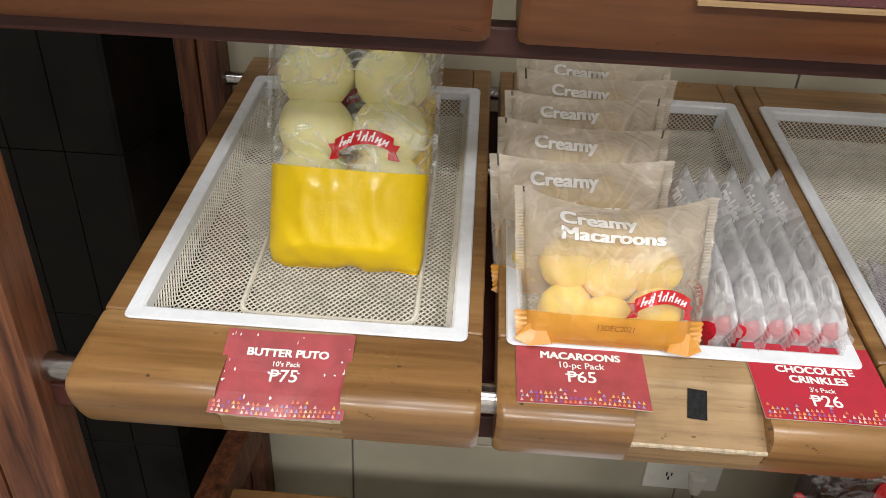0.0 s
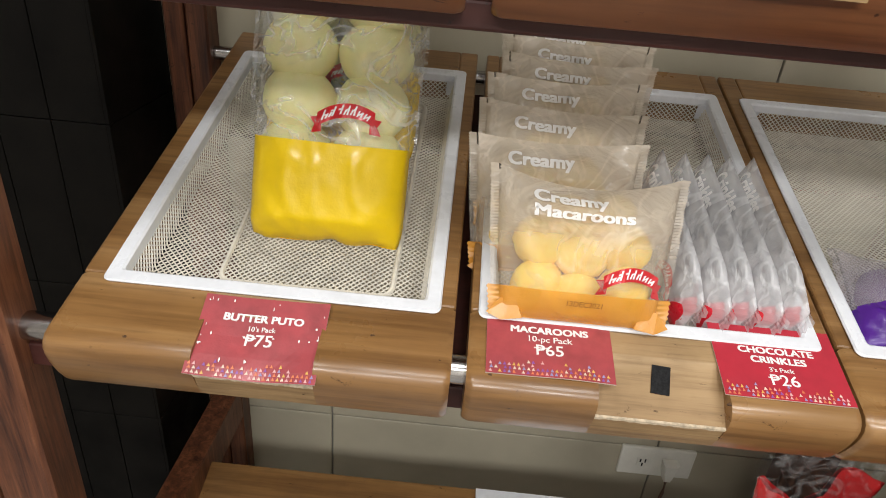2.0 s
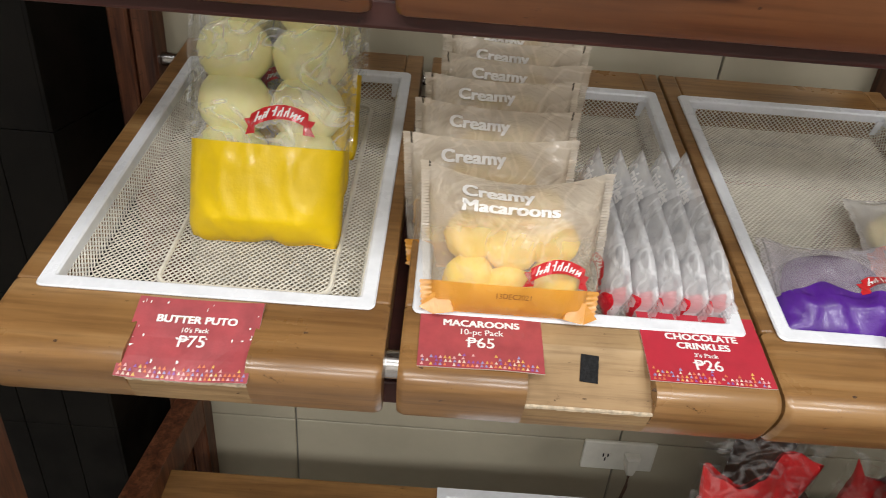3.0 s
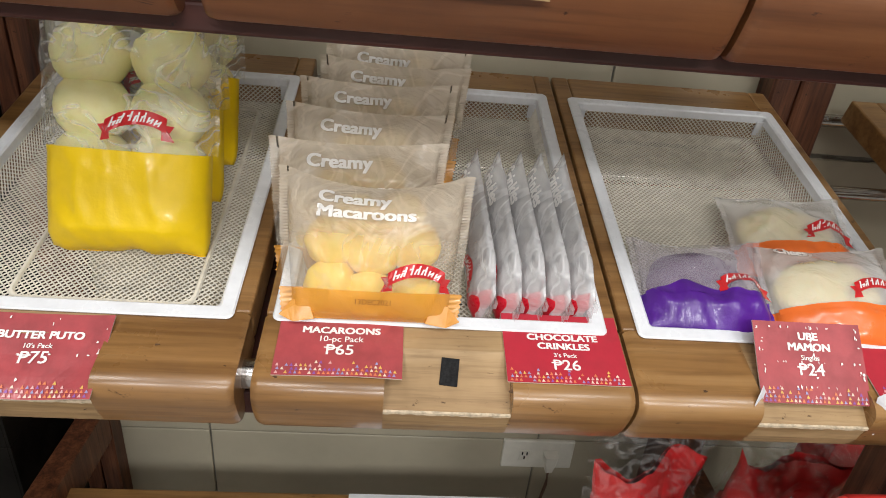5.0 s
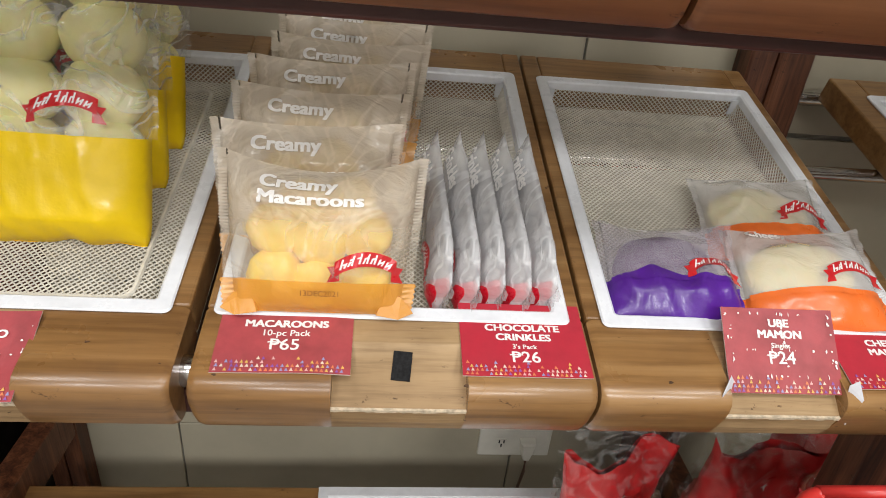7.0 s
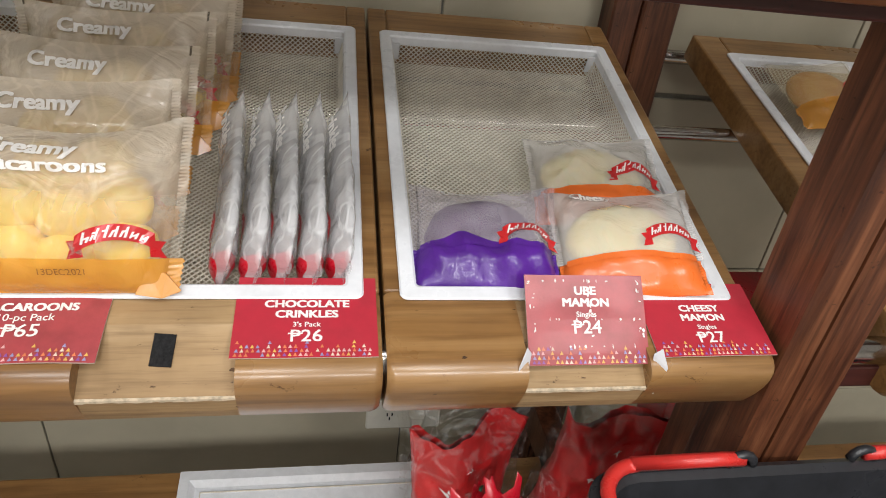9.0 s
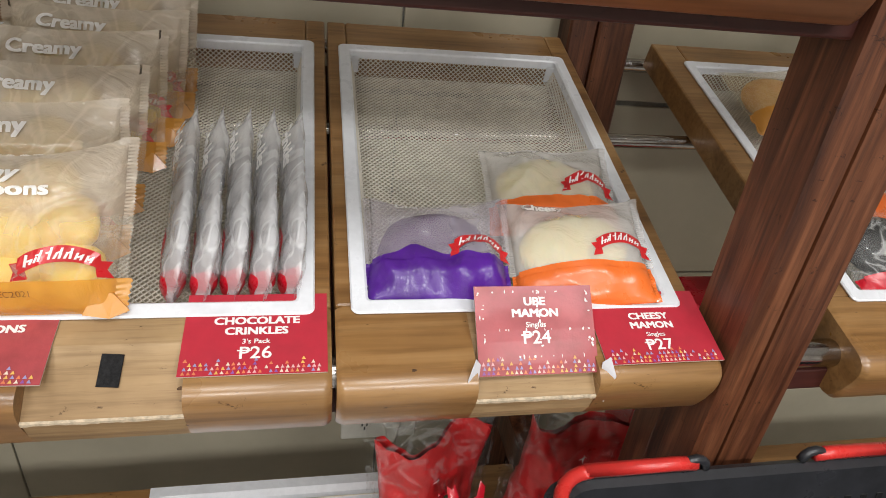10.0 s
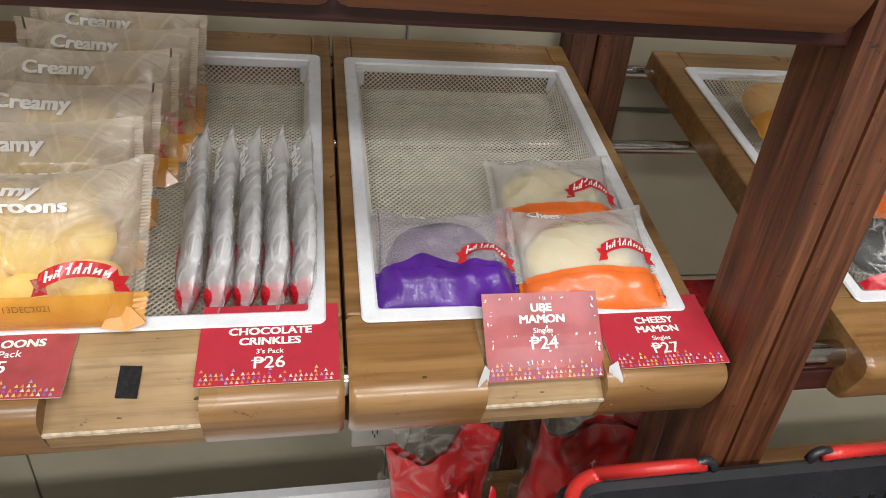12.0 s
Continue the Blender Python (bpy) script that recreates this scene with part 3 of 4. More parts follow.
# ---- bags and packs ----
class Pouch:
    """A filled film bag: a front and a back sheet meeting in crimped side seams. Local x across, z up, front towards -y."""

    def __init__(self, w, h, t, flare=0.0, fat=0.3, top=0.12, seed=1, wrinkle=0.003, hang=0.006, edge=None, boxy=2.6):
        self.w, self.h, self.t, self.flare, self.fat, self.top = w, h, t, flare, fat, top
        self.seed, self.wrinkle, self.hang, self.edge, self.boxy = seed, wrinkle, hang, edge, boxy

    def span(self, v):
        if self.edge:
            return self.edge(v)
        hw = self.w / 2 * (1 + self.flare * abs(2 * v - 1) ** 2.2)
        return -hw, hw

    def bulge(self, u, v):
        side = max(0.0, 1 - abs(u) ** self.boxy) ** 0.65
        low = min(1.0, (v / self.fat) ** 0.55) if self.fat > 0 else 1.0
        high = 1.0 if v < 1 - self.top * 3 else max(0.03, ((1 - v) / (self.top * 3)) ** 0.9)
        return side * low * high

    def at(self, u, v, side):
        a, b = self.span(v)
        x = a + (u + 1) / 2 * (b - a)
        z = v * self.h - self.hang * (1 - u * u) * max(0, v - 0.6) * 2.5
        k = self.bulge(u, v)
        sd = self.seed * 3.7
        fold = noise.noise(Vector((x * 26 + sd, z * 20, sd))) + 0.6 * noise.noise(Vector((x * 60 + sd, z * 52, sd + 5)))
        crease = abs(noise.noise(Vector((x * 40 + z * 28 + sd, z * 12 - x * 14, sd + 9))))
        y = -(self.t / 2) * k if side < 0 else (self.t / 2) * k * 0.8
        wr = self.wrinkle * (0.35 + 0.65 * min(1, k * 1.6))
        ridge = max(0.0, 1 - 7 * abs(noise.noise(Vector((x * 19 - z * 9 + sd, z * 15 + x * 7, sd + 3)))))
        y += side * wr * (0.8 * fold - 1.1 * crease + 0.9 * ridge * min(1.0, 0.4 + v))
        y += self.wrinkle * 1.6 * noise.noise(Vector((x * 22, z * 22, sd + 2))) * v
        return Vector((x, y, z))

    def surf(self, x, z, lift=0.0006):
        v = min(0.995, max(0.0, z / self.h))
        a, b = self.span(v)
        u = max(-0.98, min(0.98, 2 * (x - a) / (b - a) - 1))
        p = self.at(u, v, -1)
        return Vector((x, p.y - lift, p.z + (z - v * self.h)))

    def sheets(self, v0, v1, seam=0.006, nu=30, rows=None, teeth=True):
        bm = bmesh.new()
        nv = rows or max(4, int(34 * (v1 - v0)))
        us = [-1 + 2 * i / nu for i in range(nu + 1)]
        grid = {}
        for side in (-1, 1):
            for j in range(nv + 1):
                v = v0 + (v1 - v0) * j / nv
                for i, u in enumerate(us):
                    if side == 1 and i in (0, nu):
                        grid[side, j, i] = grid[-1, j, i]
                    else:
                        p = self.at(u, v, side)
                        if i in (0, nu):
                            p.y *= 0.5
                        grid[side, j, i] = bm.verts.new(p)
            for j in range(nv):
                for i in range(nu):
                    f = [grid[side, j, i], grid[side, j, i + 1], grid[side, j + 1, i + 1], grid[side, j + 1, i]]
                    bm.faces.new(f if side < 0 else f[::-1])
        if seam > 0:
            k = nv * 2
            for i, sg in ((0, -1), (nu, 1)):
                outer = []
                for j in range(k + 1):
                    v = v0 + (v1 - v0) * j / k
                    p = self.at(sg, v, -1)
                    p.y *= 0.5
                    inn = bm.verts.new(p) if j % 2 else grid[-1, j // 2, i]
                    q = p + Vector((sg * (seam + (0.0014 if j % 2 and teeth else 0.0)), 0.0012 * math.sin(v * 40 + self.seed), 0))
                    outer.append((inn, bm.verts.new(q)))
                for a, b in zip(outer, outer[1:]):
                    bm.faces.new((a[0], a[1], b[1], b[0]) if sg > 0 else (a[1], a[0], b[0], b[1]))
        return bm


def banner(pouch, parent, cx, cz, w=0.046, h=0.013, rot=0.0):
    """The red ribbon mark: an arched band with two tails and a white flourish in place of lettering."""
    bm = bmesh.new()
    ca, sa = math.cos(radians(rot)), math.sin(radians(rot))

    def put(x, z, lift):
        return bm.verts.new(pouch.surf(cx + x * ca - z * sa, cz + x * sa + z * ca, lift))

    n = 14

    def arch(x):
        return 0.16 * w * (1 - (2 * x / w) ** 2) + 0.05 * x

    rows = [[put(x, arch(x) + k * h, 0.0008) for x in (-w / 2 + w * i / n for i in range(n + 1))] for k in (-0.42, 0.0, 0.42)]
    for a, b in zip(rows, rows[1:]):
        for i in range(n):
            bm.faces.new((a[i], a[i + 1], b[i + 1], b[i]))
    for sg in (-1, 1):
        x0, x1 = sg * w * 0.42, sg * w * 0.62
        pts = [(x0, -h * 0.75), (x1, -h * 0.85), (sg * w * 0.55, -h * 0.35), (x1, h * 0.05), (x0, h * 0.15)]
        f = [put(x, z, 0.0004) for x, z in (pts if sg > 0 else pts[::-1])]
        bm.faces.new(f)
    mark = part("brand_mark", bm, M_RIBBON, parent, "plain red ribbon mark")
    # plain white bars in place of the lettering: two groups, tall ones first
    bm = bmesh.new()
    bars = (1.0, 0.5, 0.5, 0.95, 0.0, 1.0, 0.55, 0.9, 0.55, 0.9, 0.55, 0.5, 0.5, 0.5)
    step = w * 0.84 / len(bars)
    for i, tall in enumerate(bars):
        if not tall:
            continue
        x = -w * 0.42 + step * (i + 0.5)
        z0, z1 = arch(x) - 0.26 * h, arch(x) + (-0.26 + 0.62 * tall) * h
        t = step * 0.27
        corners = ((x - t - 0.06 * h, z0), (x + t - 0.06 * h, z0), (x + t + 0.10 * h, z1), (x - t + 0.10 * h, z1))
        bm.faces.new([put(px, pz, 0.0013) for px, pz in corners])
        if i % 2:
            zm = (z0 + z1) / 2
            bm.faces.new([put(px, pz, 0.00135) for px, pz in ((x - step * 0.8, zm - 0.04 * h), (x + step * 0.1, zm + 0.02 * h), (x + step * 0.1, zm + 0.12 * h), (x - step * 0.8, zm + 0.05 * h))])
    part("flourish", bm, M_PRINT, mark)
    return mark


def words(pouch, parent, body, cx, cz, size, bold=0.0, mat=None, centre=True, squeeze=1.0, lift=0.0026):
    me = text_mesh(body, size, mat or M_PRINT, bold, squeeze, centre, 1.0, lambda x, y: pouch.surf(cx + x, cz + y, lift))
    return part("lettering", me, None, parent)


def lump(bm, c, r, squash=(1, 1, 1), seed=0, rough=0.08, sub=3):
    res = bmesh.ops.create_icosphere(bm, subdivisions=sub, radius=1.0)
    for v in res["verts"]:
        d = v.co.normalized()
        k = 1 + rough * noise.noise(d * 1.6 + Vector((seed * 2.3, seed, 0))) + rough * 0.3 * noise.noise(d * 5 + Vector((seed, 0, 0)))
        v.co = Vector(c) + Vector((d.x * r * squash[0], d.y * r * squash[1], d.z * r * squash[2])) * k
    return bm


def macaroon_pack(m, seed, dated=False):
    ob = thing("macaroon_pack", m, "frosted pack of yellow macaroons with amber base, leaning in tray", "snack pack", "macaroon packs")
    def edge(v):
        hw = 0.0620 + 0.0055 * math.sin(math.pi * v) + 0.013 * v ** 2.5
        return -hw, hw

    po = Pouch(0.122, 0.124, 0.050 if seed == 1 else 0.038, 0.13, 0.26, 0.09, seed, 0.0046, 0.015 if seed == 1 else 0.005, edge)
    part("film", po.sheets(0.20, 1.0, 0.006, 44, 40), M_FROST, ob, "milky frosted film with crimped edges", smooth=True)
    base = part("printed_base", po.sheets(0.0, 0.20, 0.009), M_ORANGE, ob, "amber printed film base", smooth=True)
    for sg in (-1, 1):
        bm = bmesh.new()
        pts = [(sg * 0.052, -0.002, 0.017), (sg * 0.064, -0.003, 0.014), (sg * 0.074, -0.002, 0.002), (sg * 0.062, -0.006, -0.003), (sg * 0.045, -0.008, 0.0)]
        back = [(x * 0.985, y + 0.003, z + 0.001) for x, y, z in pts]
        prism(bm, [pts, back])
        bmesh.ops.recalc_face_normals(bm, faces=bm.faces)
        part("folded_corner", bm, M_ORANGE, base, "pointed folded film corner")
    rnd = random.Random(seed)
    for i, (x, z) in enumerate(((-0.034, 0.064), (-0.002, 0.056), (0.033, 0.064), (-0.034, 0.028), (0.0, 0.022), (0.035, 0.031), (-0.014, 0.083), (0.020, 0.088))):
        bm = lump(bmesh.new(), (x + rnd.uniform(-0.002, 0.002), rnd.uniform(0.001, 0.003) + (0.004 if i > 5 else 0), z), 0.0215, (1.05, 0.62, 0.98), seed * 10 + i, 0.14, 3)
        part("macaroon", bm, M_MACA, ob, smooth=True)
    words(po, ob, "Creamy", -0.046, 0.1005, 0.0172, 0.0007, centre=False, squeeze=1.05)
    words(po, ob, "Macaroons", -0.046, 0.0845 if seed == 1 else 0.074, 0.0172, 0.0007, centre=False, squeeze=1.03)
    banner(po, ob, 0.036, 0.036)
    if dated:
        words(po, ob, "13DEC2021", 0.002, 0.014, 0.0062, 0.0, M_INK)
    return ob


MACS = ((0.2365, 0.003, 0.005, 45, 0), (0.219, 0.079, -0.020, 36, 2), (0.221, 0.133, -0.020, 36, -2), (0.231, 0.187, -0.020, 36, 1), (0.241, 0.229, -0.020, 33, -3), (0.246, 0.272, -0.020, 30, -2), (0.244, 0.312, -0.020, 26, 2))
made = []
for i, (x, s, n, lean, yaw) in enumerate(MACS):
    m = on(x, s, n, -lean, 0, yaw)
    if i < 3:
        made.append(macaroon_pack(m, i + 1, i == 0))
    else:
        copy_thing(made[1 + i % 2], m)


def puto_pack(m, seed):
    ob = thing("puto_pack", m, "clear plastic bag of pale steamed puto cakes with yellow base", "snack pack", "puto packs")
    po = Pouch(0.147, 0.245, 0.062, 0.0, 0.10, 0.10, seed, 0.0026, 0.004, None, 3.4)
    loose = Pouch(0.150, 0.245, 0.066, 0.0, 0.14, 0.10, seed + 5, 0.0062, 0.004, None, 3.8)
    part("film", loose.sheets(0.385, 1.0, 0.004, 44, 40, False), M_CLEAR, ob, "clear glossy film", smooth=True)
    low = po.sheets(0.0, 0.385, 0.0, 44, 26)
    for v in low.verts:
        # rounded lower corners, a wavy bottom edge and a few upright creases
        k = max(0.0, 1 - v.co.z / 0.022) ** 2
        v.co.x *= 1 - 0.055 * k
        v.co.z += k * 0.006 * noise.noise(Vector((v.co.x * 45, 0.3, seed)))
        v.co.y += 0.0011 * max(0.0, 1 - 9 * abs(noise.noise(Vector((v.co.x * 24 + v.co.z * 5, v.co.z * 7, seed + 4))))) * (1 if v.co.y > 0 else -1)
    part("printed_base", low, M_YELLOW, ob, "opaque bright yellow printed base", smooth=True)
    rnd = random.Random(seed + 40)
    for r in range(4):
        for c in (-1, 1):
            bm = lump(bmesh.new(), (c * 0.0345 + rnd.uniform(-0.001, 0.001), 0.002 + rnd.uniform(-0.002, 0.002), 0.083 + r * 0.047), 0.0345, (1.02, 0.74, 0.90), seed * 20 + r * 2 + c, 0.05, 3)
            part("puto_cake", bm, M_PUTO, ob, smooth=True)
    banner(loose, ob, 0.018, 0.116, 0.050, 0.015, 2)
    return ob


puto_pack(on(0.0075, 0.098, -0.026, -35, 0, -1), 3)
PB = puto_pack(on(0.003, 0.172, -0.026, -34, 0, 2), 4)
copy_thing(PB, on(0.003, 0.240, -0.026, -32, 0, -2))


def crinkle_pack(m, seed):
    ob = thing("crinkle_pack", m, "clear pack of sugar-dusted chocolate crinkles, red base, on edge", "snack pack", "crinkle packs")

    def edge(v):
        return 0.0, 0.044 + 0.008 * min(1.0, v * 5) + 0.008 * v

    po = Pouch(0.05, 0.196, 0.0225, 0, 0.10, 0.05, seed, 0.0016, 0.0, edge, 2.1)
    part("film", po.sheets(0.0, 1.0, 0.0, 18, 48), M_SILVER, ob, "crinkled clear film", smooth=True)
    low = po.sheets(0.0, 0.17, 0.0, 18, 12)
    for v in low.verts:
        # the printed end is cut on a slant: long on the tray floor, short above
        v.co.x *= 0.74
        v.co.z = 0.0015 + v.co.z * max(0.35, 1 - 0.7 * v.co.x / 0.037)
        v.co.y *= 0.96
    part("printed_base", low, M_REDBAND, ob, "red printed film base", smooth=True)
    # crimped end seal, standing out at the front
    bm = bmesh.new()
    rows = []
    for k in range(13):
        x = 0.004 + 0.040 * k / 12
        tip = -0.010 - 0.003 * (k % 2)
        rows.append([bm.verts.new((x, 0.0008 * math.sin(k + seed), 0.004)), bm.verts.new((x, 0.0015 * math.sin(k * 0.7 + seed), tip + 0.006 * abs(k / 12 - 0.7)))])
    for p, q in zip(rows, rows[1:]):
        bm.faces.new((p[0], q[0], q[1], p[1]))
    part("end_seal", bm, M_SILVER, ob, "toothed clear seal")
    for k in range(3):
        bm = lump(bmesh.new(), (0.024 + 0.002 * k, 0.001, 0.040 + 0.041 * k), 0.020, (0.95, 0.38, 1.0), seed * 5 + k, 0.16, 3)
        part("cookie", bm, M_CHOC, ob, smooth=True)
    # ribbed upper edge of the inner tray
    bm = bmesh.new()
    strip = []
    for k in range(10):
        z = 0.024 + k * 0.0105
        top = edge(z / 0.196)[1] - 0.0040
        box(bm, top - 0.004, top + 0.0004, -0.0034, 0.0034, z, z + 0.0012, 0.0003, 1)
        strip.append((top, z))
    tray = part("cookie_tray", bm, M_BRIM, ob, "ribbed plastic inner tray")
    bm = bmesh.new()
    prism(bm, [[(top - 0.004, -0.0034, z), (top - 0.004, 0.0034, z), (top - 0.0006, 0.0034, z), (top - 0.0006, -0.0034, z)] for top, z in strip])
    bmesh.ops.recalc_face_normals(bm, faces=bm.faces)
    part("tray_edge", bm, M_SILVER, tray)
    me = text_mesh("Crinkles", 0.0170, M_PRINT, 0.0007, 0.95)
    for v in me.vertices:
        # runs down the face just under its upper edge
        z = 0.150 - v.co.x
        v.co = po.surf(edge(z / 0.196)[1] - 0.0170 + v.co.y, z, 0.0026)
    part("lettering", me, None, ob)
    banner(po, ob, 0.021, 0.048, 0.034, 0.013, -90)
    return ob


def edgewise(x, s, n, rz):
    turn = Matrix(((0, 1, 0), (0, 0, 1), (1, 0, 0))).to_4x4()
    return SHELF @ Matrix.Translation((x, s, n)) @ pose(0, 0, 0.001, 0, 17, rz) @ turn


CRK = ((0.3285, 0.024, -0.0245, 3.5), (0.3505, 0.021, -0.0245, 3.0), (0.3720, 0.024, -0.0245, 2.6), (0.3935, 0.022, -0.0245, 2.4), (0.4155, 0.025, -0.0245, 1.8))
crk = []
for i, (x, s, n, rz) in enumerate(CRK):
    if i < 2:
        crk.append(crinkle_pack(edgewise(x, s, n, rz), i + 11))
    else:
        copy_thing(crk[i % 2], edgewise(x, s, n, rz))


def mamon_pack(m, seed, base_mat, cake_mat, label, word, base_label, band=0.30, film_mat=None, folds=0.0040):
    ob = thing("mamon_pack", m, label, "snack pack", "mamon packs")
    po = Pouch(0.112, 0.108, 0.036, 0.05, 0.22, 0.09, seed, folds, 0.006)
    part("film", po.sheets(band, 1.0, 0.005, 36, 34), film_mat or M_FROST_GREY, ob, "milky film with crimped edges", smooth=True)
    base = part("printed_base", po.sheets(0.0, band, 0.003, 30, 12, False), base_mat, ob, base_label, smooth=True)
    # the printed film rises in a soft fold where the bag is creased
    bm = bmesh.new()
    rows = []
    n = 24
    for k in range(n + 1):
        x = -0.054 + 0.108 * k / n
        rise = 0.0015 + 0.011 * max(0.0, 1 - abs(x + 0.020) / 0.026) * (folds > 0.005)
        z0 = band * 0.108 - 0.004
        rows.append([bm.verts.new(po.surf(x, z0 + (rise + 0.004) * q, 0.0007)) for q in (0, 0.5, 1)])
    for p, q in zip(rows, rows[1:]):
        for i in range(2):
            bm.faces.new((p[i], q[i], q[i + 1], p[i + 1]))
    part("band_edge", bm, base_mat, base, smooth=True)
    bm = lump(bmesh.new(), (-0.003, 0.002, 0.056), 0.040, (1.20, 0.33, 0.92), seed, 0.07, 4)
    part("sponge_cake", bm, cake_mat, ob, smooth=True)
    banner(po, ob, 0.034, 0.050, 0.042, 0.014)
    words(po, ob, word, -0.026, 0.096, 0.012, 0.0005)
    return ob


mamon_pack(on(0.536, 0.011, -0.006, -80, -4, -5), 21, M_PURPLE, M_UBE, "pack with violet sponge cake and purple base, lying in tray", "Ube", "purple printed film base", 0.36, M_WINDOW_GREY, 0.0065)
mamon_pack(on(0.660, 0.004, 0.000, -80, -9, -4), 22, M_ORANGE2, M_MAMON, "pack with pale yellow sponge cake and orange base in tray", "Cheesy", "orange printed film base")
mamon_pack(on(0.656, 0.090, -0.004, -82, -7, -5), 23, M_ORANGE2, M_MAMON, "pack with pale yellow sponge cake, orange base, behind another", "Cheesy", "orange printed film base")
mamon_pack(on(1.015, 0.262, -0.004, -80, 0, 8), 24, M_ORANGE, M_BUN, "clear pack with a browned orange bun in the far tray", "Bun", "amber printed film base", 0.3, M_WINDOW)
mamon_pack(on(1.0, 0.10, -0.004, -80, 0, 5), 26, M_ORANGE2, M_MAMON, "pack with pale yellow sponge cake in the far tray", "Cheesy", "orange printed film base")
mamon_pack(on(0.995, 0.010, -0.004, -80, 0, 3), 25, M_REDBAND, M_SLOT, "dark glossy pack with red base at the far tray's front", "", "red printed film base", 0.2, M_CLEAR)


# ---- price cards ----
def price_card(m, title, sub, price, faded, label, w=0.100, l=0.070, tl=None, wrinkled=0.0, seed=1, flecked=0):
    """A printed card, face up; local x across, y up the card."""
    ob = thing("price_card", m, label, "price card", "price cards")
    th = 0.0011
    nx, ny = 14, 8

    def lift(x, y):
        q = noise.noise(Vector((x * 28 + seed, y * 30, seed * 1.7)))
        return wrinkled * q * (0.3 + 1.2 * max(0.0, 1 - y / l)) + wrinkled * 0.8 * abs(2 * x / w - 1) ** 3 * (1 if seed % 2 else -1)

    bm = bmesh.new()
    g = {}
    for k in (0, 1):
        for j in range(ny + 1):
            for i in range(nx + 1):
                x, y = w * i / nx, l * j / ny
                g[k, j, i] = bm.verts.new((x, y, lift(x, y) + (th if k else 0)))
    for j in range(ny):
        for i in range(nx):
            a = (j, i), (j, i + 1), (j + 1, i + 1), (j + 1, i)
            bm.faces.new([g[1, *q] for q in a])
            bm.faces.new([g[0, *q] for q in a[::-1]])
    rim = [(0, i) for i in range(nx)] + [(j, nx) for j in range(ny)] + [(ny, i) for i in range(nx, 0, -1)] + [(j, 0) for j in range(ny, 0, -1)]
    for a, b in zip(rim, rim[1:] + rim[:1]):
        f = bm.faces.new((g[0, *a], g[0, *b], g[1, *b], g[1, *a]))
        f.material_index = 1
    part("sheet", mesh_of("sheet", bm, [M_CARD_FADED if faded else M_CARD, M_CARD_EDGE]), None, ob)

    def up(x, y):
        return Vector((x, y, lift(x, y) + th + 0.0003 + 0.35 * wrinkled))

    def line(body, y, size, bold, sq=1.0):
        me = text_mesh(body, size, M_PRINT, bold, sq, True, 1.0, lambda a, b: up(a + w / 2, b + y))
        part("lettering", me, None, ob)
        return me

    n = len(title)
    for k, t in enumerate(title):
        line(t, tl + (n - 1 - k) * (0.0135 if faded and n > 1 and price == "65" else 0.009), 0.0088, 0.00042, 1.13)
    line(sub, tl - 0.0080, 0.0078 if price == "65" else 0.0058, 0.0001, 1.05)
    mp = line("P" + price, tl - 0.0205, 0.0142, 0.0002, 1.08)
    x0 = min(v.co.x for v in mp.vertices)
    bm = bmesh.new()
    q = [up(x0 + a, tl - 0.0205 + b) + Vector((0, 0, 0.0002)) for a, b in ((-0.0018, 0.0060), (0.0084, 0.0060), (0.0084, 0.0071), (-0.0018, 0.0071))]
    bm.faces.new([bm.verts.new(v) for v in q])
    part("currency_bar", bm, M_PRINT, ob)
    rnd = random.Random(seed)
    bm = bmesh.new()
    pitch, size = 0.0036, 0.0030
    for r in range(4):
        for c in range(int((w - 0.003) / pitch)):
            if rnd.random() < (0.1, 0.2, 0.45, 0.8)[r]:
                continue
            x, yy = 0.0022 + c * pitch + (0.0006 if r % 2 else 0), 0.0010 + r * 0.0033
            f = bm.faces.new([bm.verts.new(up(x + a * size, yy + b * size)) for a, b in ((0, 0), (0.92, 0), (0.46, 0.95))])
            f.material_index = rnd.randrange(6)
    if flecked:
        bw = bmesh.new()
        for k in range(flecked):
            # most of the flecks sit along the edges and in one streak down the middle
            pick = rnd.random()
            cx = w * (0.53 + rnd.gauss(0, 0.02)) if pick < 0.18 else w * (rnd.choice((0.05, 0.95)) + rnd.gauss(0, 0.02)) if pick < 0.65 else w * rnd.uniform(0.1, 0.95)
            cy = l * rnd.uniform(0.25, 0.95) if pick < 0.65 else l * rnd.choice((0.93, 0.2, 0.5))
            sx, sy = rnd.uniform(0.0004, 0.0016), rnd.uniform(0.0006, 0.0028)
            ring = [(cx + sx * rnd.uniform(0.4, 1) * math.cos(a * 1.047), cy + sy * rnd.uniform(0.4, 1) * math.sin(a * 1.047)) for a in range(6)]
            if all(0.001 < p < w - 0.001 and 0.001 < q < l - 0.001 for p, q in ring):
                bw.faces.new([bw.verts.new(up(p, q) + Vector((0, 0, 0.0003 + k * 4e-6))) for p, q in ring])
        part("worn_flecks", bw, M_PRINT, ob, "small irregular whitish flecks")
    part("triangle_pattern", mesh_of("triangle_pattern", bm, M_TRI), None, ob, "rows of small coloured triangles")
    return ob


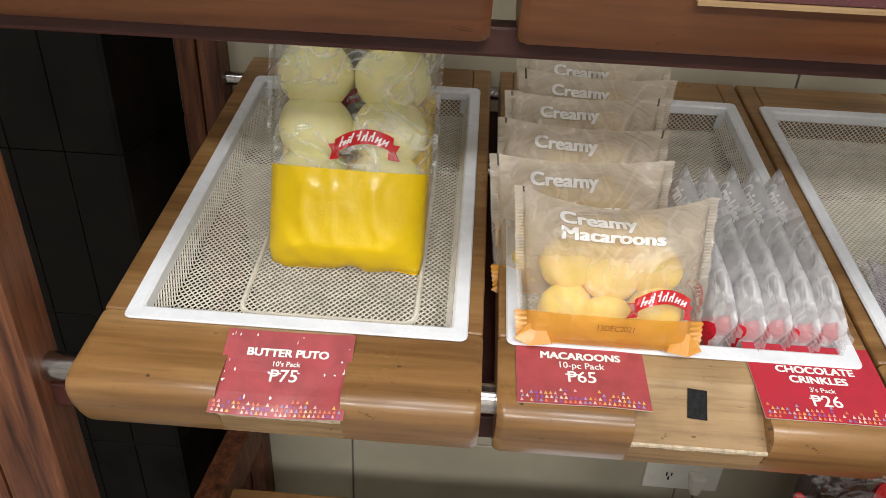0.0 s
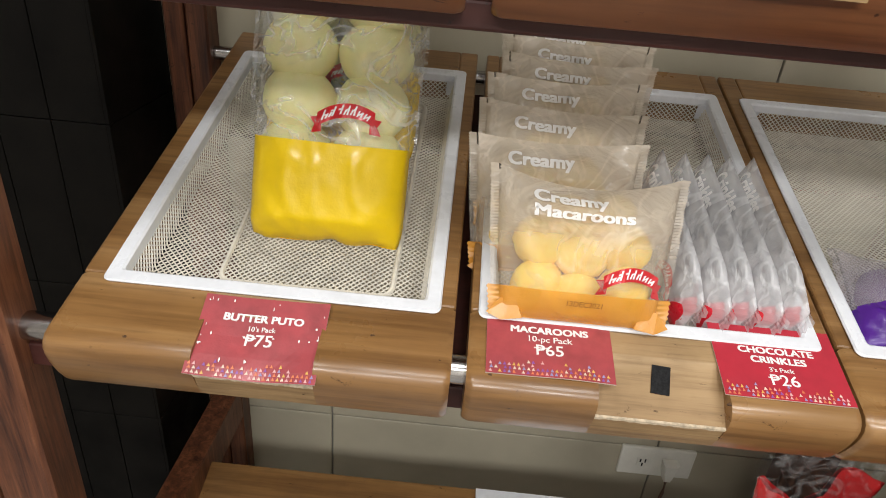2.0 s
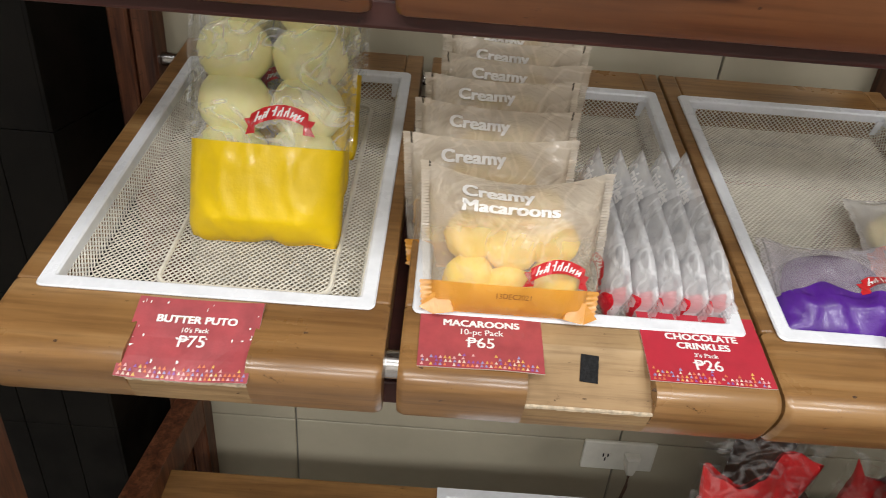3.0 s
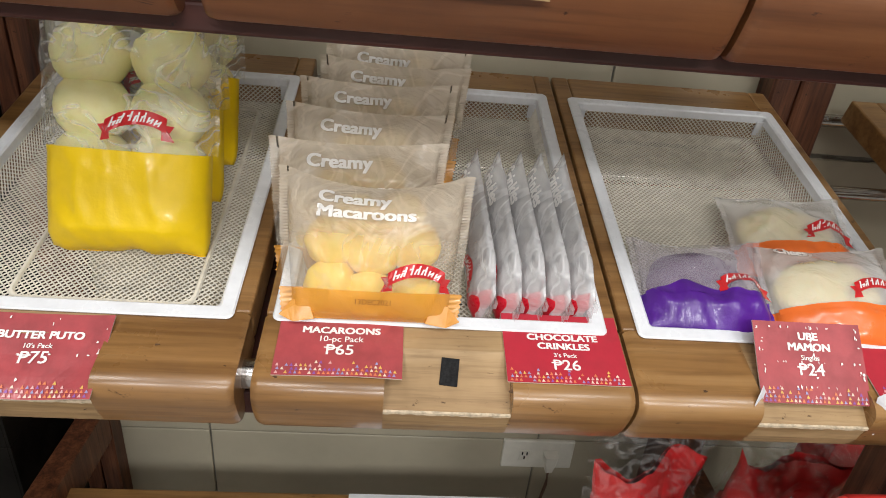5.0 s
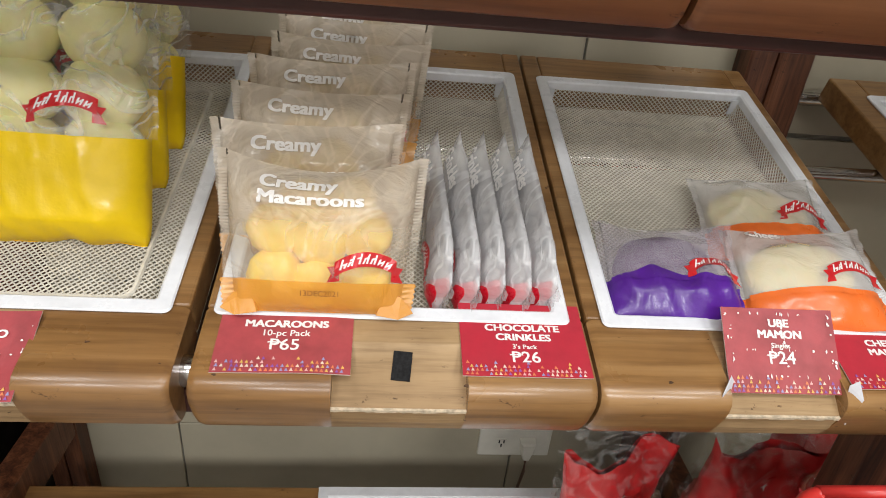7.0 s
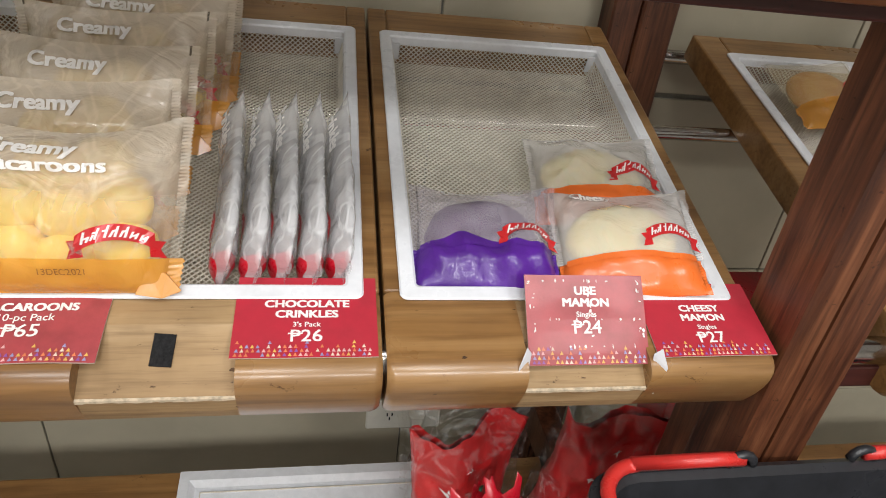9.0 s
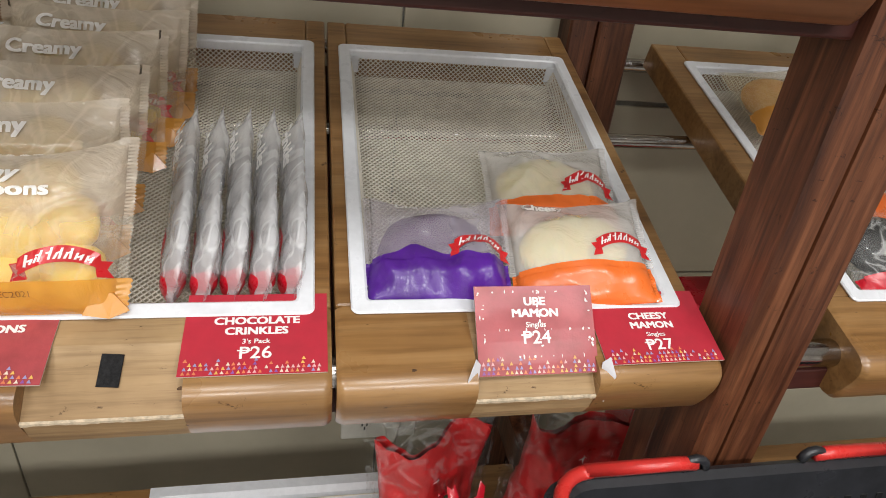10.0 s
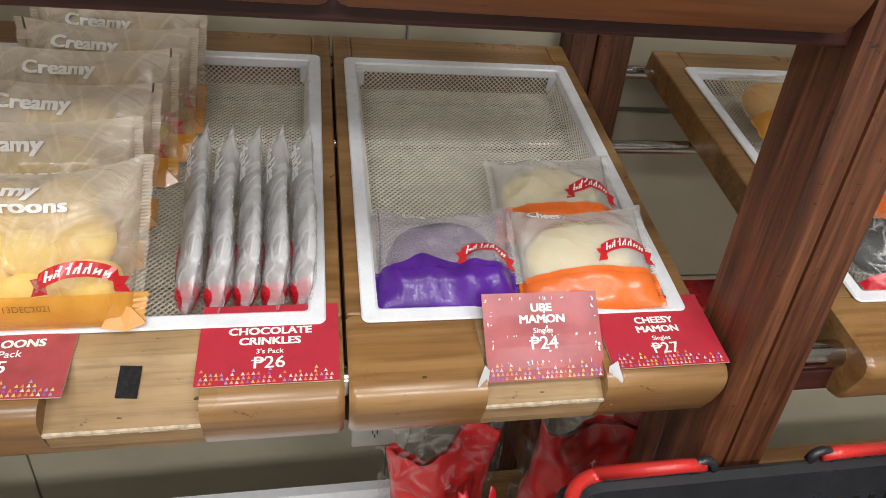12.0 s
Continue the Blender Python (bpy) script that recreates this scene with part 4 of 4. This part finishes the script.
price_card(on(-0.0635, -0.0725, -0.0125, 12.5, 0, 0.6), ["BUTTER PUTO"], "10's Pack", "75", True, "faded red price card for butter puto under glossy tape", 0.101, 0.0695, 0.048, 0.0022, 1, 26)
price_card(on(0.1648, -0.0512, 0.0016, 0, 0, 0.3), ["CREAMY", "MACAROONS"], "10-pc Pack", "65", True, "faded red price card for macaroons with curling corners", 0.100, 0.070, 0.0405, 0.0012, 2)
price_card(on(0.3475, -0.0495, 0.0008, 0, 0, 0), ["CHOCOLATE", "CRINKLES"], "3's Pack", "26", False, "bright red price card for chocolate crinkles", 0.100, 0.070, 0.0335, 0.0003, 3)
price_card(on(0.5575, -0.0535, -0.0075, 28, 0, 0), ["UBE", "MAMON"], "Singles", "24", True, "faded taped price card for ube mamon, propped up", 0.095, 0.068, 0.044, 0.0008, 5, 60)
price_card(on(0.657, -0.0535, 0.0012, 0, 0, 0.5), ["CHEESY", "MAMON"], "Singles", "27", False, "bright red price card for cheesy mamon", 0.100, 0.070, 0.0325, 0.0003, 6)

# torn tape flaps beside the propped card
for x, sv, k, q in ((0.5575, -0.053, -1, 1.2), (0.6525, -0.055, 1, 1.15)):
    bm = bmesh.new()
    face = [(0, 0.002, 0.004), (k * 0.001, -0.008, -0.018), (k * 0.006, -0.011, -0.024), (k * 0.0085, -0.006, 0.0), (k * 0.004, 0.002, 0.010)]
    prism(bm, [[(a * q, b * q, c * q) for a, b, c in face], [(a * q, b * q + 0.0008, c * q + 0.0004) for a, b, c in face]])
    bmesh.ops.recalc_face_normals(bm, faces=bm.faces)
    tagged(part("tape_flap", bm, M_TAPE, None, "", on(x, sv, -0.001)), "torn flap of whitish tape hanging from the notch", "tape", "tape flaps")
tagged(part("velcro_patch", boxm(0, 0.0145, 0, 0.0225, 0, 0.0012, bevel=0.0003), M_VELCRO, None, "", on(0.2945, -0.0465, -0.0110, 22, 0, -5)), "square black velcro patch stuck in the notch", "velcro")

# ---- sign on the upper tier ----
p = UPPER @ Vector((0.277, -0.064, -0.03))
sg = thing("shelf_sign", pose(p.x, p.y - 0.006, p.z + 0.0085, 8, 0, 0), "dark maroon acrylic shelf sign with a red picture", "sign")
part("backing", boxm(-0.0505, 0.0505, -0.002, 0.002, -0.003, 0.058, bevel=0.0008), M_SIGN, sg)
part("lettering", text_mesh("Price Varies", 0.0046, M_PRINT, 0.0, 0.95, True, 1.0, lambda x, y: Vector((x + 0.030, -0.0026, y + 0.0035))), None, sg)
bm = bmesh.new()
bmesh.ops.create_circle(bm, cap_ends=True, segments=32, radius=0.011, matrix=pose(0.028, -0.0023, 0.022, 90))
seal = part("red_seal", bm, M_RIBBON, sg)
bm = bmesh.new()
tube(bm, [(0.028 + 0.0095 * math.cos(a * math.pi / 14), -0.0026, 0.022 + 0.0095 * math.sin(a * math.pi / 14)) for a in range(28)], 0.0005, 5, True)
part("ring", bm, M_PRINT, seal)
bm = bmesh.new()
bmesh.ops.create_circle(bm, cap_ends=True, segments=40, radius=0.04, matrix=pose(-0.012, -0.00235, 0.026, 90) @ Matrix.Diagonal((0.9, 0.35, 1, 1)))
part("picture", bm, M_REDBAND, sg)
bm = bmesh.new()
prism(bm, [[(-0.052, -0.0045, -0.0055), (0.052, -0.0045, -0.0055), (0.052, 0.001, -0.0035), (-0.052, 0.001, -0.0035)], [(-0.052, -0.0045, -0.0035), (0.052, -0.0045, -0.0035), (0.052, 0.001, -0.0030), (-0.052, 0.001, -0.0030)]])
bmesh.ops.recalc_face_normals(bm, faces=bm.faces)
part("ledge", bm, M_BARE, sg, "chipped wooden ledge")

# ---- lower tier ----
LOW = pose(0, -0.0248, 0.2875, SLOPE, 0, 0)
for x0, x1 in ((-0.235, 0.757), (0.835, 1.9)):
    tagged(part("lower_shelf", boxm(x0, x1, -0.06, 0.335, -0.03, 0.0, bevel=0.003), M_OAK, None, "", LOW), "honey-coloured wooden lower shelf", "shelf", "lower shelves")
lt = thing("white_tray", LOW @ pose(0.205, 0.03, 0.0), "shallow white plastic tray lying on the lower shelf", "tray")
bm = bmesh.new()
wq, lq = 0.40, 0.30
prof = [(0.0, 0.001), (0.0, 0.012), (0.014, 0.013), (0.022, 0.004), (0.05, 0.003)]


def rect_ring(i, z):
    return [(i, i, z), (wq - i, i, z), (wq - i, lq - i, z), (i, lq - i, z)]


rings = [[bm.verts.new(q) for q in rect_ring(i, z)] for i, z in prof]
for a, b in zip(rings, rings[1:]):
    for i in range(4):
        bm.faces.new((a[i], a[(i + 1) % 4], b[(i + 1) % 4], b[i]))
bm.faces.new(rings[-1])
bm.faces.new(rings[0][::-1])
bmesh.ops.recalc_face_normals(bm, faces=bm.faces)
part("body", bm, M_WHITE, lt)
bm = bmesh.new()
tube(bm, [(x, y, 0.0055) for x, y in ((0.03, 0.03), (wq - 0.03, 0.03), (wq - 0.03, lq - 0.03), (0.03, lq - 0.03))], 0.0015, 6, True)
part("moulded_line", bm, M_MESH, lt)


# ---- gift packs ----
def gift_pack(m, h, w, seed, label):
    ob = thing("gift_pack", m, label, "gift pack", "gift packs")
    po = Pouch(w, h, w * 0.75, 0.16, 0.3, 0.16, seed, 0.010, 0.02)
    bag = po.sheets(0.0, 0.95, 0.0)
    for v in bag.verts:
        # gathered top: a tall peak on one side, a folded lower corner on the other
        k = max(0.0, v.co.z / h - 0.62) / 0.33
        v.co.z += k * h * 0.05 * (math.cos((v.co.x / w - 0.32) * 4.6) - 0.6 + 0.5 * noise.noise(Vector((v.co.x * 60, v.co.y * 40, seed))))
        v.co.y += k * 0.012 * math.sin(v.co.x / w * 9.0 + seed)
    part("pouch", bag, M_REDBAG, ob, "crumpled red wrapping", smooth=True)
    pc = Pouch(w * 1.18, h * 1.10, w * 0.85, 0.22, 0.3, 0.2, seed + 3, 0.012, -0.01)
    part("wrapper", pc.sheets(0.1, 1.0, 0.004), M_CELLO, ob, "clear crackled cellophane", smooth=True)
    rnd = random.Random(seed)
    for k in range(7):
        a = k * 2 * math.pi / 7 + rnd.uniform(-0.2, 0.2)
        bm = bmesh.new()
        r = w * rnd.uniform(0.34, 0.46)
        for j in range(6):
            q = j / 5
            wd = w * 0.13 * math.sin(math.pi * min(0.95, q + 0.12)) + 0.002
            c = Vector((math.cos(a) * r * q, -w * 0.50 - 0.035 * math.sin(q * 2.6), h * 0.84 + math.sin(a) * r * q))
            t = Vector((-math.sin(a), 0, math.cos(a)))
            bm.verts.new(c - t * wd)
            bm.verts.new(c + Vector((0, -0.006, 0)))
            bm.verts.new(c + t * wd)
        bm.verts.ensure_lookup_table()
        for j in range(5):
            for i in range(2):
                b0 = j * 3 + i
                bm.faces.new([bm.verts[q] for q in (b0, b0 + 1, b0 + 4, b0 + 3)])
        part("bow_loop", bm, M_REDBAND, ob, smooth=True)
    part("knot", lump(bmesh.new(), (0, -w * 0.52 - 0.006, h * 0.84), 0.006, (1, 0.8, 1), seed, 0.1, 2), M_GREEN, ob, "small green bead", smooth=True)
    for x, z, s in ((-0.2, 0.70, 0.009), (0.22, 0.62, 0.011), (0.02, 0.80, 0.007)):
        bm = bmesh.new()
        ring = [bm.verts.new(po.surf(x * w + s * (1 if k % 2 == 0 else 0.32) * math.cos(k * math.pi / 4), z * h + s * (1 if k % 2 == 0 else 0.32) * math.sin(k * math.pi / 4), 0.0015)) for k in range(8)]
        bm.faces.new(ring)
        part("printed_star", bm, M_PRINT, ob)
    return ob


gift_pack(LOW @ pose(0.575, 0.165, 0.0, -12, 0, 6), 0.365, 0.115, 31, "red gift pack with bow in cellophane on lower shelf")
gift_pack(LOW @ pose(0.725, 0.175, 0.0, -12, 4, -8), 0.368, 0.125, 33, "red gift pack in crackled cellophane beside the post")


# ---- shopping baskets ----
def basket(m, label):
    ob = thing("shopping_basket", m, label, "basket", "stacked baskets")
    L, D, H = 0.40, 0.45, 0.21

    def loop(inset, z, r=0.035):
        pts = []
        for cx, cy, a0 in ((L - inset - r, D - inset - r, 0), (inset + r, D - inset - r, 90), (inset + r, inset + r, 180), (L - inset - r, inset + r, 270)):
            for k in range(6):
                a = radians(a0 + 18 * k)
                pts.append((cx + r * math.cos(a), cy + r * math.sin(a), z))
        return pts

    bm = bmesh.new()
    prof = [(0.0, -0.022), (0.0, 0.0), (0.006, 0.003), (0.014, 0.0), (0.016, -0.014), (0.030, -0.10), (0.050, -H), (0.050, -H - 0.004), (0.027, -0.10), (0.012, -0.014), (0.004, -0.022)]
    rings = [[bm.verts.new(q) for q in loop(i, z)] for i, z in prof]
    n = len(rings[0])
    for a, b in zip(rings, rings[1:] + rings[:1]):
        for i in range(n):
            bm.faces.new((a[i], a[(i + 1) % n], b[(i + 1) % n], b[i]))
    bmesh.ops.recalc_face_normals(bm, faces=bm.faces)
    part("body", bm, M_BLACK, ob, "black plastic basket body", smooth=False)
    part("bottom", boxm(0.05, L - 0.05, 0.05, D - 0.05, -H - 0.004, -H, bevel=0.001), M_BLACK, ob)
    # perforations: recessed dark slots on the inner far wall
    for i in range(19):
        x = 0.042 + i * 0.017
        lng = 0.024 if i % 4 == 0 or i > 9 else 0.0085
        part("slot", boxm(0, 0.007, -0.0007, 0.0007, -lng, 0, bevel=0.0006, seg=1), M_SLOT, ob, "", pose(x, D - 0.0190, -0.030, -9.2, 0, 0))
    for sg, xa in ((-1, L / 2 - 0.058), (1, L / 2 + 0.058)):
        e = 0.012 if sg < 0 else L - 0.012
        bm = bmesh.new()
        pts = [(xa, D - 0.004, 0.010), (xa + sg * 0.02, D - 0.004, 0.011)]
        pts += [(xa + sg * 0.10, D - 0.004, 0.010)]
        for k in range(7):
            a = radians(15 * k)
            cx = e - sg * 0.035
            pts.append((cx + sg * 0.035 * math.sin(a), D - 0.039 + 0.035 * math.cos(a), 0.009))
        for k in range(7):
            a = radians(15 * k)
            cx = e - sg * 0.035
            pts.append((cx + sg * 0.035 * math.cos(a), 0.039 - 0.035 * math.sin(a), 0.009))
        pts += [(xa + sg * 0.02, 0.004, 0.011), (xa, 0.004, 0.010)]
        tube(bm, pts, 0.0062, 8)
        hd = part("handle", bm, M_REDPLASTIC, ob, "folded red plastic handle", smooth=True)
        for y in (D - 0.004, 0.004):
            bm = bmesh.new()
            tube(bm, [(xa + 0.011 * math.cos(k * math.pi / 6), y, 0.004 + 0.011 * math.sin(k * math.pi / 6)) for k in range(7)], 0.0042, 8)
            part("hinge", bm, M_BLACK, ob, smooth=True)
    return ob


BX, BY, BZ = 0.611, -0.507, 0.784
bk = basket(pose(BX, BY, BZ), "black plastic shopping basket with folded red handles, in stack")
for k in range(1, 9):
    zz = BZ - 0.0655 * k
    if zz > 0.215:
        copy_thing(bk, pose(BX, BY, zz))

# ---- red carton in the next bay ----
rb = thing("red_carton", pose(0.852, 0.175, 0.33), "plain red carton standing on the lower shelf behind the post", "carton")
part("body", boxm(0, 0.12, 0, 0.06, 0.0, 0.445, bevel=0.002), M_REDBAG, rb)
part("lid", boxm(-0.002, 0.122, -0.002, 0.062, 0.446, 0.456, bevel=0.002), M_REDBAND, rb, "darker red lid")

# ---- wall tiles, outlet ----
for j, z0 in enumerate((0.03, 0.33, 0.63, 0.935, 1.235)):
    for i in range(-3, 5):
        x0 = -0.067 + 0.62 * i
        tl = part("tile", boxm(x0 + 0.0015, x0 + 0.6185, 0.4835, 0.4895, z0 + 0.0015, z0 + 0.2985, bevel=0.001, seg=1), M_WALL, bpy.data.objects["wall_north"])
ou = thing("wall_outlet", pose(0.556, 0.4835, 0.301), "ivory double wall outlet with one socket in use", "outlet")
part("plate", boxm(-0.070, 0.070, -0.009, 0, -0.0345, 0.0345, bevel=0.003), M_IVORY, ou)
sock = part("socket", boxm(-0.037, -0.015, -0.0105, -0.009, -0.0115, 0.0115, bevel=0.001), M_IVORY, ou)
for dx, dz in ((-0.031, 0.004), (-0.022, 0.004), (-0.0265, -0.006)):
    part("contact_slot", boxm(dx - 0.0013, dx + 0.0013, -0.0112, -0.0100, dz - 0.004, dz + 0.004), M_SLOT, sock)
pl = thing("power_plug", pose(0.579, 0.4735, 0.297), "ivory power plug with brown cable hanging down", "plug")
bm = bmesh.new()
prism(bm, [[(x * k, y, z * k2) for x, z in ((-0.015, 0.017), (0.015, 0.017), (0.011, -0.012), (0.006, -0.028), (-0.006, -0.028), (-0.011, -0.012))] for y, k, k2 in ((0.0, 1, 1), (-0.014, 0.96, 0.97), (-0.019, 0.72, 0.8))])
bmesh.ops.recalc_face_normals(bm, faces=bm.faces)
part("plug_body", bm, M_IVORY, pl)
part("cable", tube(bmesh.new(), [(0, -0.010, -0.026), (0.001, -0.011, -0.06), (-0.005, -0.012, -0.10), (-0.007, -0.010, -0.14), (-0.004, -0.008, -0.19)], 0.0032, 8), M_CABLE, pl, "brown flexible cable", smooth=True)

# ---- dark tiled column ----
col = tagged(part("dark_column", boxm(-1.4, -0.3085, 0.314, 0.489, 0, 2.7), M_DGROUT), "dark brown tiled column beside the shelves", "column", "", "structure")
for j in range(11):
    z0 = 0.93 - 0.24 * 3 + 0.24 * j
    for i in range(12):
        xb = -0.307 - i * 0.0697
        part("tile", boxm(xb - 0.0691, xb - 0.0006, 0.308, 0.3145, z0 + 0.0006, z0 + 0.2394, bevel=0.0006, seg=1), M_DARK, col)
    part("tile", boxm(-0.3090, -0.3030, 0.3085, 0.489, z0 + 0.0006, z0 + 0.2394, bevel=0.0006, seg=1), M_DARK, col)
